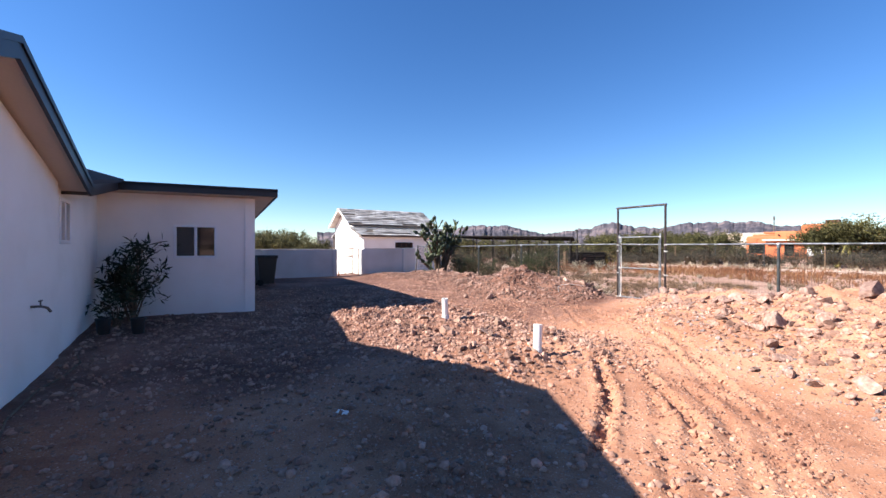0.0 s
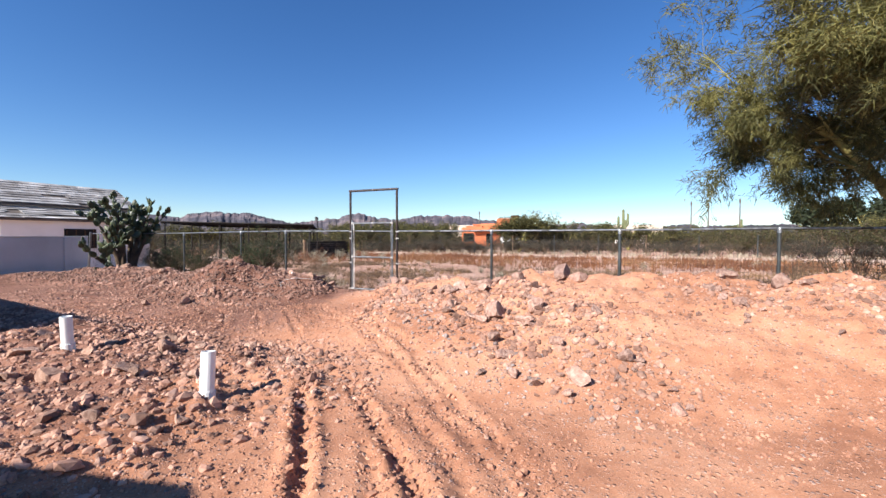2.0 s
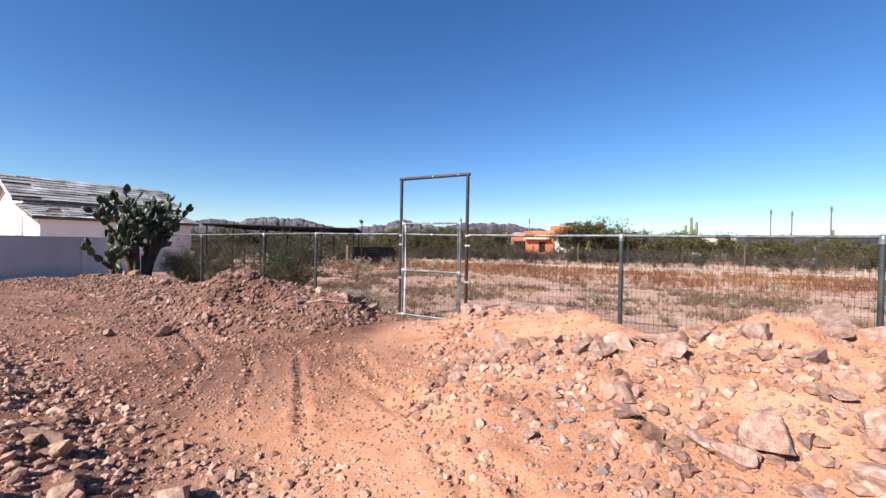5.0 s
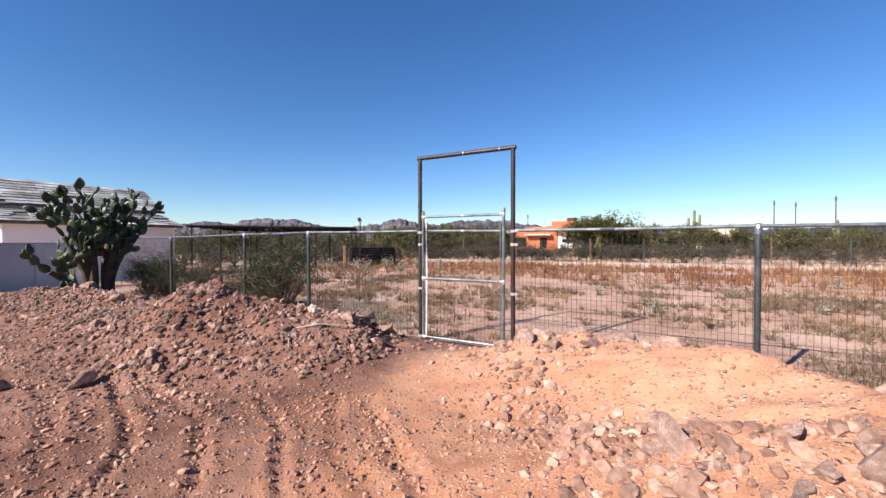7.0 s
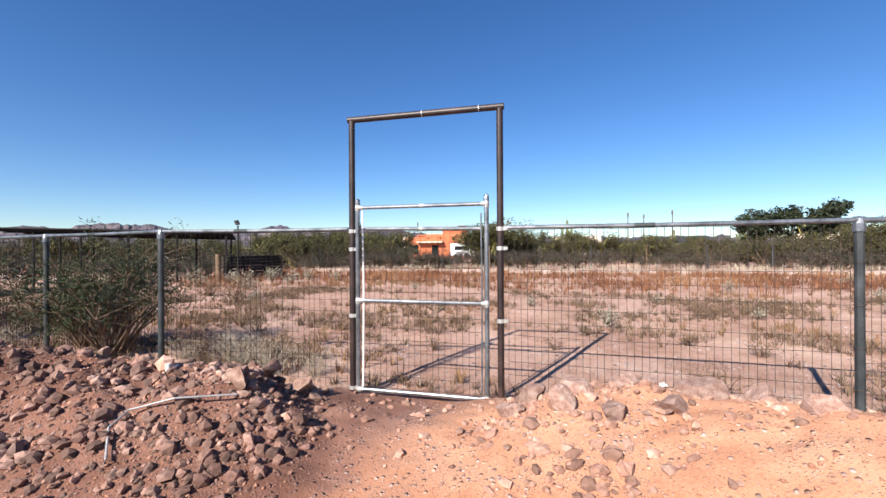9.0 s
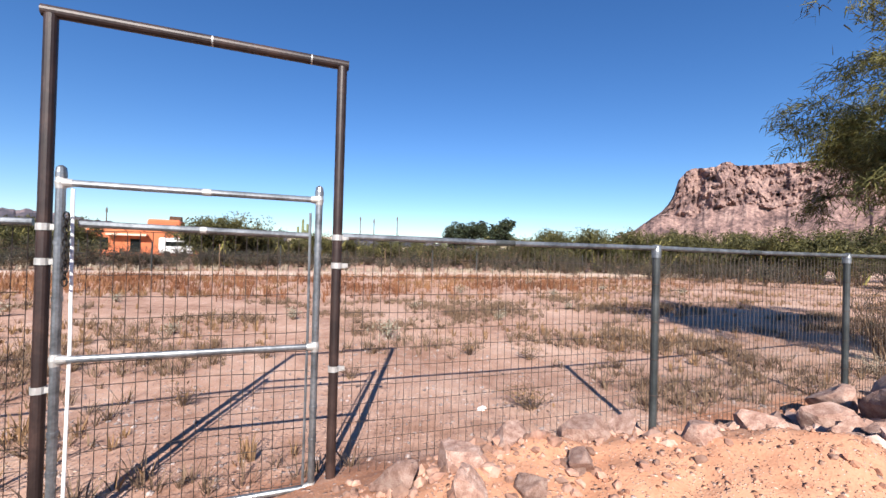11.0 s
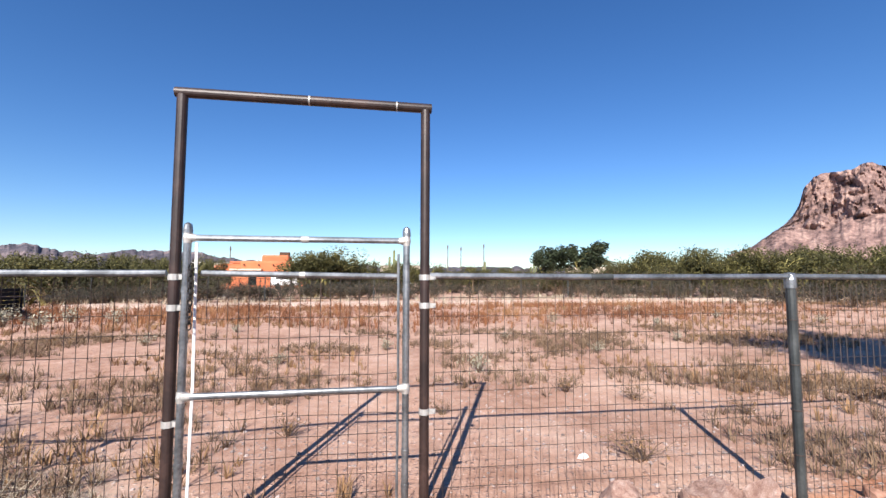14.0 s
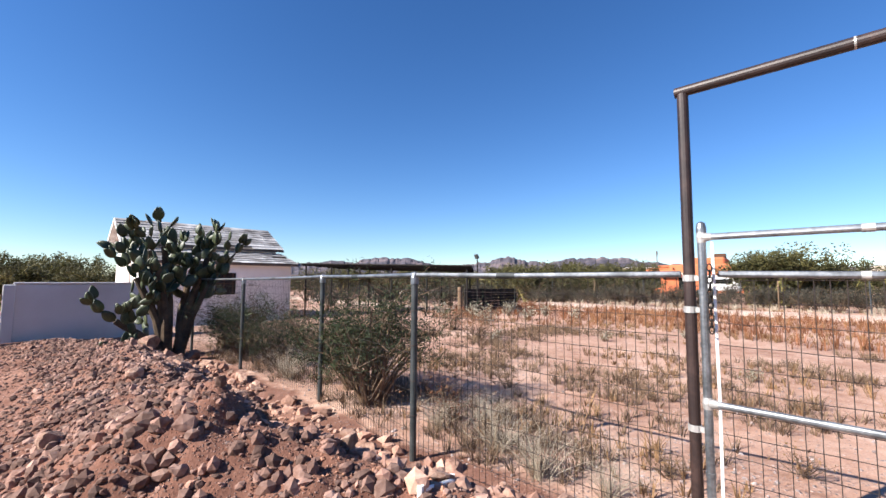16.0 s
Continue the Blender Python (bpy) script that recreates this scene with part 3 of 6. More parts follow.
def window(a, b, s0, s1, h0, h1, inward):
    a, b = Vector((a[0], a[1], 0)), Vector((b[0], b[1], 0))
    d = (b - a).normalized()
    n = Vector((inward[0], inward[1], 0)).normalized()
    rz = math.atan2(d.y, d.x)
    c = a + d * (s0 + s1) / 2 + n * 0.03
    zc, ww, hh = (h0 + h1) / 2, s1 - s0, h1 - h0
    fr = Geo()
    for dz in (h0 + 0.025, h1 - 0.025):
        fr.box((c.x, c.y, dz), (ww, 0.09, 0.05), rz, 0.006)
    for ds in (-ww / 2 + 0.025, ww / 2 - 0.025, 0):
        p = c + d * ds
        fr.box((p.x, p.y, zc), (0.05, 0.09, hh - 0.1), rz, 0.006)
    w = fr.obj("window", M_FRAME, house, "white vinyl sliding window")
    for ds in (-ww / 4, ww / 4):
        p = c + d * ds + n * 0.02
        q = Geo()
        q.box((p.x, p.y, zc), (ww / 2 - 0.05, 0.012, hh - 0.1), rz)
        q.obj("pane", M_GLASS, w)
    bk = Geo()
    p = c + n * 0.35
    bk.box((p.x, p.y, zc), (ww + 0.4, 0.02, hh + 0.4), rz)
    bk.obj("blind", M_OLDWOOD, w)


WZ = 2.45
wing_in = (K - I).cross(Vector((0, 0, 1))).normalized() * -1
if wing_in.x > 0:
    wing_in = -wing_in
u = Vector((-0.997, 0.08, 0))
wd = (K - I).length
wall_with_hole(I, K, -0.3, WZ, (wd * 0.45, wd * 0.735, 1.14, 1.84), inward=wing_in)
window(I, K, wd * 0.45, wd * 0.735, 1.14, 1.84, wing_in)
Kb = K + u * 9.0
wall_with_hole(K, Kb, -0.9, WZ, inward=(0, -1))
# main block: recessed stretch, and the gabled front
A0, A1 = Vector((-0.95, -11.5, 0)), Vector((3.85, -11.5, 0))
wall_with_hole(I, (A0.x, -11.53), -0.3, 2.5, (2.2, 2.8, 1.42, 2.06), inward=(0, -1))
window((I.x, I.y), (A0.x, -11.53), 2.2, 2.8, 1.42, 2.06, (0, -1))
PX, PZ, TZ = 1.83, 2.98, 2.2
g = Geo()
g.slab([(A0.x, -11.5, -0.3), (A1.x, -11.5, -0.3), (A1.x, -11.5, 2.25), (PX, -11.5, PZ - 0.12), (A0.x, -11.5, 2.25)], (0, -TH, 0))
solid(g.obj("gable_wall", M_STUCCO, house))
g = Geo()
g.slab([(A1.x, -11.5, -0.3), (A1.x, -19, -0.3), (A1.x, -19, 2.25), (A1.x, -11.5, 2.25)], (-TH, 0, 0))
solid(g.obj("side_wall", M_STUCCO, house))
for sx, ex in ((-1, PX - 3.1), (1, PX + 2.3)):
    roof = Geo()
    roof.slab([(PX, -11.22, PZ), (ex, -11.22, TZ), (ex, -19.2, TZ), (PX, -19.2, PZ)], (0, 0, 0.05))
    ro = solid(roof.obj("roof", M_ROOF, house))
    so = Geo()
    so.slab([(PX, -11.22, PZ - 0.03), (ex, -11.22, TZ - 0.03), (ex, -19.2, TZ - 0.03), (PX, -19.2, PZ - 0.03)], (0, 0, -0.02))
    solid(so.obj("soffit", M_SOFFIT, house))
    fa = Geo()
    fa.slab([(PX, -11.2, PZ + 0.075), (ex, -11.2, TZ + 0.075), (ex, -11.2, TZ - 0.09), (PX, -11.2, PZ - 0.09)], (0, -0.035, 0))
    fa.slab([(ex, -11.2, TZ + 0.06), (ex, -19.2, TZ + 0.06), (ex, -19.2, TZ - 0.09), (ex, -11.2, TZ - 0.09)], (0.03 * -sx, 0, 0))
    fa.slab([(PX, -11.185, PZ + 0.10), (ex, -11.185, TZ + 0.10), (ex, -11.185, TZ + 0.04), (PX, -11.185, PZ + 0.04)], (0, -0.02, 0))
    solid(fa.obj("fascia", M_FASCIA, house))
# low roof of the wing
OV = 0.45
wf = (K - I).normalized()
c0 = K + wf * OV - wing_in * OV + Vector((0, 0.0, 0))
c1 = I - wing_in * OV - wf * 0.2
c2 = c0 + u * 10.2
c3 = c1 + u * 10.2
ZR = 2.56
roof = Geo()
roof.slab([(c0.x, c0.y, ZR), (c1.x, c1.y, ZR), (c1.x - 4, c1.y, ZR + 0.35), (c0.x - 4, c0.y, ZR + 0.35)], (0, 0, 0.05))
roof.slab([(c0.x - 4, c0.y, ZR + 0.35), (c1.x - 4, c1.y, ZR + 0.35), (c3.x, c3.y, ZR), (c2.x, c2.y, ZR)], (0, 0, 0.05))
solid(roof.obj("wing_roof", M_ROOF, house))
fa = Geo()
for p, q in ((c0, c1), (c0, c2)):
    fa.slab([(p.x, p.y, ZR + 0.07), (q.x, q.y, ZR + 0.07), (q.x, q.y, ZR - 0.10), (p.x, p.y, ZR - 0.10)], (-0.03, -0.03, 0))
solid(fa.obj("wing_fascia", M_FASCIA, house))
so = Geo()
so.slab([(c0.x - 0.04, c0.y - 0.04, ZR - 0.07), (c1.x - 0.04, c1.y, ZR - 0.07), (c3.x, c3.y, ZR - 0.07), (c2.x, c2.y - 0.04, ZR - 0.07)], (0, 0, -0.02))
solid(so.obj("wing_soffit", M_SOFFIT, house))
vr = Geo()
vr.slab([(A0.x - 0.35, -11.2, 2.28), (-3.6, -11.05, 2.62), (-3.6, -14, 3.2), (PX - 2.0, -14, 2.75), (PX - 2.6, -11.4, 2.42)], (0, 0, 0.06))
solid(vr.obj("valley_roof", M_ROOF, house))
fa = Geo()
fa.slab([(A0.x - 0.3, -11.2, 2.28), (c1.x, -11.12, ZR + 0.07), (c1.x, -11.12, ZR - 0.10), (A0.x - 0.3, -11.2, 2.10)], (0, -0.03, 0))
solid(fa.obj("valley_fascia", M_FASCIA, house))
g = Geo()
g.tube([(-2.4, -12.2, 2.6), (-2.4, -12.2, 3.02)], 0.05, 10)
g.tube([(-2.4, -12.2, 3.0), (-2.4, -12.2, 3.06)], 0.085, 10)
g.obj("vent_pipe", M_FASCIA, house)
g = Geo()
g.tube([(0.25, -11.5, 0.72), (0.25, -11.42, 0.72), (0.23, -11.37, 0.70), (0.22, -11.34, 0.65)], 0.014, 8)
g.tube([(0.25, -11.42, 0.73), (0.25, -11.42, 0.78)], 0.007, 6)
g.tube([(0.20, -11.42, 0.78), (0.30, -11.42, 0.78)], 0.010, 6)
g.obj("hose_tap", M_OLDWOOD, house, "dark outdoor tap")

# ---- low boundary wall and its gate ----
XW = -13.0
yard_wall = thing("yard_wall", "low white painted block wall with piers", "wall", kind="structure")
for y0, y1 in ((-10, -7.1), (-7.1, -4.05), (-2.55, 0.3)):
    zz = 1.25 + (0.05 if y0 > -3 else 0)
    g = Geo()
    g.box((XW, (y0 + y1) / 2, zz / 2 - 0.3), (0.19, y1 - y0 - 0.02, zz + 0.6), 0, 0.012)
    p = g.obj("wall_panel", M_BLOCK, yard_wall)
    c = Geo()
    c.box((XW, (y0 + y1) / 2, zz + 0.02), (0.23, y1 - y0, 0.04), 0, 0.01)
    c.obj("coping", M_BLOCK, p)
for y in (-7.1, -4.0, -2.6, -0.35):
    g = Geo()
    g.box((XW, y, 0.36), (0.29, 0.2, 1.86), 0, 0.015)
    g.obj("pier", M_BLOCK, yard_wall)

M_WROUGHT = material("painted_iron", [(0.45, 0.36, 0.30), (0.62, 0.56, 0.52)], 6, 0.6, 0.2, 0.2, 40)
M_RUST = material("rusty_iron", [(0.05, 0.025, 0.015), (0.11, 0.055, 0.03)], 9, 0.8, 0.3, 0.3, 50)
iron = thing("iron_gate", "tall rusty iron gate with round ornament", "gate")
g = Geo()
for y in (-3.78, -2.80):
    g.tube([(XW, y, -0.05), (XW, y, 1.32)], 0.022, 8)
for z in (0.1, 1.3, 0.95):
    g.tube([(XW, -3.78, z), (XW, -2.80, z)], 0.016, 8)
g.obj("gate_frame", M_RUST, iron)
g = Geo()
g.tube([(XW, -3.29 + 0.42 * math.cos(w), 0.52 + 0.42 * math.sin(w)) for w in np.linspace(0, 2 * math.pi, 33)], 0.014, 6, False)
g.obj("ring", M_RUST, iron)
for k in range(8):
    w = k * math.pi / 4
    g = Geo()
    g.tube([(XW, -3.29 + 0.07 * math.cos(w), 0.52 + 0.07 * math.sin(w)), (XW, -3.29 + 0.42 * math.cos(w), 0.52 + 0.42 * math.sin(w))], 0.007, 6)
    g.obj("spoke", M_RUST, iron)
for k in range(7):
    y = -3.66 + k * 0.123
    g = Geo()
    g.tube([(XW, y, 0.95), (XW, y, 1.3), (XW, y + 0.05, 1.42), (XW, y + 0.09, 1.36)], 0.007, 6)
    g.obj("scroll_bar", M_RUST, iron)

# ---- wheeled bin ----
M_BIN = material("dark_green_plastic", [(0.004, 0.008, 0.007), (0.008, 0.014, 0.013)], 3, 0.5, 0, 0.1, 30)
bz = hz(-9.6, -7.65)
binn = thing("wheeled_bin", "dark green wheeled rubbish bin beside the house", "bin", m=pose(-9.5, -7.6, bz, 0, 0, 8))
g = Geo()
lo, hi = (0.24, 0.24), (0.30, 0.33)
g.add([(-lo[0], -lo[1], 0.06), (lo[0], -lo[1], 0.06), (lo[0], lo[1], 0.06), (-lo[0], lo[1], 0.06), (-hi[0], -hi[1], 1.0), (hi[0], -hi[1], 1.0), (hi[0], hi[1], 1.0), (-hi[0], hi[1], 1.0)],
      [(3, 2, 1, 0), (4, 5, 6, 7), (0, 1, 5, 4), (1, 2, 6, 5), (2, 3, 7, 6), (3, 0, 4, 7)])
g.box((0, 0, 0.98), (0.66, 0.72, 0.05), 0, 0.01)
g.obj("body", M_BIN, binn)
g = Geo()
g.box((0, 0, 1.035), (0.66, 0.72, 0.06), 0, 0.02)
g.obj("lid", M_BIN, binn)
for sx in (-0.26, 0.26):
    g = Geo()
    g.tube([(sx - 0.03, -0.24, 0.11), (sx + 0.03, -0.24, 0.11)], 0.11, 16)
    g.obj("wheel", M_DARKWOOD, binn)

# ---- barn shed beyond the wall ----
SZ = -0.95
shed = thing("shed", "white shed with worn grey shingle roof and side lean-to", "shed")
RX, RZ0, Y0, Y1 = -27.3, 4.5, 1.3, 8.3
EX, EZ = -24.7, 3.15
WX = 2 * RX - EX
g = Geo()
g.slab([(EX - 0.25, Y0, SZ), (EX - 0.25, Y0, EZ), (RX, Y0, RZ0 - 0.1), (WX + 0.25, Y0, EZ), (WX + 0.25, Y0, SZ)], (0, 0.15, 0))
g.box((EX - 0.3, (Y0 + Y1) / 2, (EZ + SZ) / 2), (0.15, Y1 - Y0, EZ - SZ))
g.box((WX + 0.3, (Y0 + Y1) / 2, (EZ + SZ) / 2), (0.15, Y1 - Y0, EZ - SZ))
solid(g.obj("wall", M_STUCCO, shed))
LX, LZ = -22.7, 2.25
g = Geo()
g.box((LX - 0.2, (Y0 + Y1) / 2, (2.2 + SZ) / 2), (0.15, Y1 - Y0, 2.2 - SZ))
g.slab([(EX - 0.2, Y0, SZ), (LX - 0.15, Y0, SZ), (LX - 0.15, Y0, 2.15), (EX - 0.2, Y0, 2.85)], (0, 0.15, 0))
solid(g.obj("lean_to_wall", M_STUCCO, shed))
g = Geo()
g.slab([(WX + 0.3, Y0 + 0.3, 2.9), (WX - 1.9, Y0 + 0.3, 2.25), (WX - 1.9, Y1, 2.25), (WX + 0.3, Y1, 2.9)], (0, 0, 0.08))
solid(g.obj("porch_roof", M_SHINGLE, shed))
for yy in (1.8, 5, 8):
    g = Geo()
    g.tube([(WX - 1.75, yy, SZ), (WX - 1.75, yy, 2.3)], 0.07, 8)
    g.obj("porch_post", M_OLDWOOD, shed)


def shingled(x0, z0, x1, z1, y0, y1, rows, name, seed):
    """A roof slope from the high edge (x0, z0) to the low edge (x1, z1), laid in overlapping worn courses."""
    rnd = random.Random(seed)
    deck = Geo()
    deck.slab([(x0, y0, z0), (x1, y0, z1), (x1, y1, z1), (x0, y1, z0)], (0, 0, -0.1))
    d = solid(deck.obj(name, M_OLDWOOD, shed))
    for r in range(rows):
        y = y0 - 0.02
        while y < y1 - 0.1:
            w = rnd.uniform(0.5, 1.6)
            ye = min(y + w, y1 + 0.03)
            if rnd.random() > 0.06:
                a, b = r / rows, (r + 1.12 + rnd.uniform(-0.12, 0.06)) / rows
                b = min(b, 1.03)
                xa, za, xb, zb = x0 + a * (x1 - x0), z0 + a * (z1 - z0), x0 + b * (x1 - x0), z0 + b * (z1 - z0)
                q = Geo()
                q.slab([(xa, y + 0.01, za + 0.012), (xb, y + 0.01, zb + 0.035 + rnd.uniform(0, 0.03)), (xb, ye - 0.01, zb + 0.035 + rnd.uniform(0, 0.03)), (xa, ye - 0.01, za + 0.012)], (0, 0, 0.02))
                q.obj("shingle", M_SHINGLE, d)
            y = ye


shingled(RX, RZ0 + 0.06, EX, EZ, Y0 - 0.5, Y1 + 0.4, 9, "roof_slope", 3)
shingled(EX - 0.2, 2.95, LX + 0.15, LZ, Y0 - 0.35, Y1 + 0.3, 6, "lean_to_roof", 4)
g = Geo()
g.slab([(RX, Y0 - 0.5, RZ0 + 0.05), (WX, Y0 - 0.5, EZ), (WX, Y1 + 0.4, EZ), (RX, Y1 + 0.4, RZ0 + 0.05)], (0, 0, -0.1))
solid(g.obj("roof_back", M_SHINGLE, shed))
g = Geo()
for p, q in (((RX, RZ0 + 0.08), (EX, EZ + 0.02)), ((RX, RZ0 + 0.08), (WX, EZ + 0.02)), ((EX - 0.2, 2.95), (LX + 0.15, LZ + 0.02))):
    g.slab([(p[0], Y0 - 0.53, p[1]), (q[0], Y0 - 0.53, q[1]), (q[0], Y0 - 0.53, q[1] - 0.16), (p[0], Y0 - 0.53, p[1] - 0.16)], (0, 0.03, 0))
solid(g.obj("barge_board", M_FRAME, shed))
g = Geo()
g.box((EX - 0.9, Y0 - 0.03, 0.8), (0.9, 0.05, 3.2))
g.obj("door", M_WROUGHT, shed, "faded cream plank door")
# solid near-black panel on the wall face; its colour stands for the shaded inside
g = Geo()
g.box((LX - 0.11, 4.6, 1.2), (0.05, 1.5, 1.1))
g.obj("window_opening", M_DARKWOOD, shed)
for k in range(4):
    g = Geo()
    g.box((LX - 0.07, 3.95 + k * 0.42, 1.2), (0.03, 0.04, 1.1))
    g.obj("window_bar", M_RUST, shed)
g = Geo()
g.box((LX - 0.07, 4.6, 1.2), (0.03, 1.5, 0.04))
g.obj("window_bar", M_RUST, shed)

# ---- dark open canopy, flood lamp, stall panels ----
canopy = thing("canopy", "long low dark timber shade canopy on thin posts", "canopy")
ca, cb = Vector((-22.3, 8.6, 2.30)), Vector((-11.5, 10.8, 2.02))
dv = Vector((-5.4, 6.4, 0.0))
g = Geo()
g.slab([ca, cb, cb + dv, ca + dv], (0, 0, 0.05))
solid(g.obj("roof", M_DARKWOOD, canopy))
for k in range(5):
    p, q = ca + dv * (0.02 + 0.24 * k), cb + dv * (0.02 + 0.24 * k)
    g = Geo()
    g.slab([p, q, q + Vector((0, 0, -0.11)), p + Vector((0, 0, -0.11))], (0, 0.06, 0))
    solid(g.obj("purlin", M_DARKWOOD, canopy))
for k in range(6):
    for e in (0.03, 0.97):
        p = ca.lerp(cb, 0.03 + 0.19 * k) + dv * e
        g = Geo()
        g.tube([(p.x, p.y, hz(p.x, p.y) - 0.1), (p.x, p.y, p.z + 0.02)], 0.045, 8)
        g.obj("post", M_DARKWOOD, canopy)
lamp = thing("flood_lamp", "grey flood lamp on a thin pole", "lamp")
g = Geo()
g.tube([(-11.05, 10.65, -0.2), (-11.05, 10.65, 2.28)], 0.03, 8)
g.obj("pole", M_DARKWOOD, lamp)
g = Geo()
g.box((0, 0, 0), (0.26, 0.10, 0.20), 0, 0.02, pose(-11.05, 10.60, 2.40, 25, 0, -30))
g.obj("lamp_head", M_POST, lamp)
stall = thing("stall_panel", "low dark board stall with thick wooden post", "stall")
for k in range(7):
    g = Geo()
    g.box((-12.2, 13.0, 0.14 + k * 0.14), (0.04, 3.7, 0.125), 0, 0.008)
    g.obj("board", M_DARKWOOD, stall)
for k, y in enumerate((11.1, 12.3, 13.6, 14.85)):
    g = Geo()
    g.box((-12.12, y, 0.5), (0.05, 0.06, 1.05), 0, 0.008)
    g.obj("upright", M_DARKWOOD, stall)
g = Geo()
g.tube([(-12.1, 10.75, -0.2), (-12.1, 10.75, 1.15)], 0.10, 10)
g.obj("corner_post", M_TWIG, stall, "pale weathered wooden post")


# ---- distance: mountains ----
M_MESA = material("mesa_rock", [(0.075, 0.045, 0.042), (0.20, 0.122, 0.106), (0.33, 0.22, 0.183)], 0.012, 0.95, 0, 0.8, 0.06, 0.8, 12)
# the range's base colour carries the bluish haze of distance, painted in
M_HAZED_HILL = material("hazed_hill_rock", [(0.034, 0.032, 0.045), (0.070, 0.060, 0.074), (0.16, 0.122, 0.125)], 0.006, 0.95, 0, 0.8, 0.03, 0.7, 15)


def polar_mesh(name, mat, az, rows, label):
    """rows: arrays of (radius, height) per azimuth, from foot to crest."""
    g_v, n = [], len(az)
    for R, Z in rows:
        g_v.extend(zip((R * np.sin(az)).tolist(), (R * np.cos(az)).tolist(), Z.tolist()))
    q = [(i * n + j, i * n + j + 1, (i + 1) * n + j + 1, (i + 1) * n + j) for i in range(len(rows) - 1) for j in range(n - 1)]
    m = bpy.data.meshes.new(name)
    m.from_pydata(g_v, [], q)
    m.materials.append(mat)
    return tagged(new(name, m), label, "mountain", kind="structure")


# low jagged range
az = np.radians(np.linspace(-75, 32, 700))
deg = np.degrees(az)
crest = np.interp(deg, [-75, -62, -58.5, -56.3, -54.9, -52.8, -51.3, -49.4, -47.5, -45, -42.7, -39.9, -37.7, -36.6, -35.6, -34, -31.7, -27.5, -24, -20.9, -14, 0, 8, 32], [2.0, 2.3, 2.75, 2.5, 3.05, 3.2, 2.9, 3.2, 2.55, 2.2, 2.0, 2.65, 2.75, 3.4, 3.3, 2.95, 2.6, 3.15, 3.25, 2.85, 2.2, 1.9, 1.8, 1.4])
crest = crest - 0.15 + 0.75 * fbm(deg * 0.8, deg * 0, 4, 72) + 0.5 * fbm(deg * 2.4, deg * 0 + 4, 3, 79) - 0.15 * sstep(-22, -12, deg)
rows = []
NR = 22
for i in range(NR + 1):
    s = i / NR
    R = 2300 + 700 * s + 90 * fbm(deg * 1.1, deg * 0 + s * 3, 4, 73) * (s > 0) + 40 * fbm(deg * 4, deg * 0 + s * 7, 3, 76)
    prof = s ** 1.15
    Z = -5 + (np.tan(np.radians(crest)) * 3000 + 5) * prof * (1 + (1 - s) * 0.5 * fbm(deg * 1.4, deg * 0 + s * 2.5, 4, 74))
    rows.append((R, Z))
polar_mesh("mountain_range", M_HAZED_HILL, az, rows, "hazy jagged low desert mountain range")

# the great mesa
az = np.radians(np.linspace(43.5, 112, 900))
deg = np.degrees(az)
top = np.interp(deg, [43.5, 45.7, 47.2, 48.7, 49.3, 49.9, 50.4, 51.2, 51.6, 54.0, 54.7, 55.5, 56.3, 60, 65, 72, 80, 112], [2.6, 3.4, 4.6, 5.7, 6.5, 7.6, 9.3, 10.4, 10.55, 10.6, 11.0, 11.05, 10.5, 10.4, 10.4, 9.2, 6.6, 4.5])
top = top + 0.28 * fbm(deg * 2.2, deg * 0, 4, 81) * sstep(45, 49, deg)
talus = np.minimum(top * 0.97, np.interp(deg, [43.5, 47, 49.5, 51, 54, 57, 60, 64, 112], [3.0, 5.0, 5.3, 4.7, 6.0, 6.1, 5.6, 6.6, 4.0]) + 0.9 * fbm(deg * 0.9, deg * 0, 4, 82))
rows = []
for i in range(15):
    s = i / 14
    R = 2150 + 480 * s + 70 * fbm(deg * 1.0, deg * 0 + s * 2, 4, 83) * s
    Z = -6 + (np.tan(np.radians(talus)) * 2630 + 6) * s ** 1.4 * (1 + 0.3 * (1 - s) * fbm(deg * 1.5, deg * 0 + s * 3, 3, 84))
    rows.append((R, Z))
butt = 170 * fbm(deg * 0.55, deg * 0, 4, 85)
for i in range(1, 26):
    s = i / 25
    ledge = 0.5 * s + 0.5 * (np.floor(s * 4) + sstep(0.35, 1.0, (s * 4) % 1)) / 4
    R = 2630 + 240 * ledge + butt + 110 * fbm(deg * 1.0, deg * 0 + s * 4, 4, 86) + 110 * fbm(deg * 2.6, deg * 0 + s * 11, 4, 87)
    Z = np.tan(np.radians(talus + (top - talus) * s)) * R
    rows.append((R, Z))
rows.append((rows[-1][0] + 150, rows[-1][1] * 1.0 + 12 * fbm(deg * 3, deg * 0, 3, 88)))
rows.append((rows[-1][0] + 600, rows[-1][1] * 0.4))
polar_mesh("mesa_cliff", M_MESA, az, rows, "great reddish cliff-sided mesa above the desert")


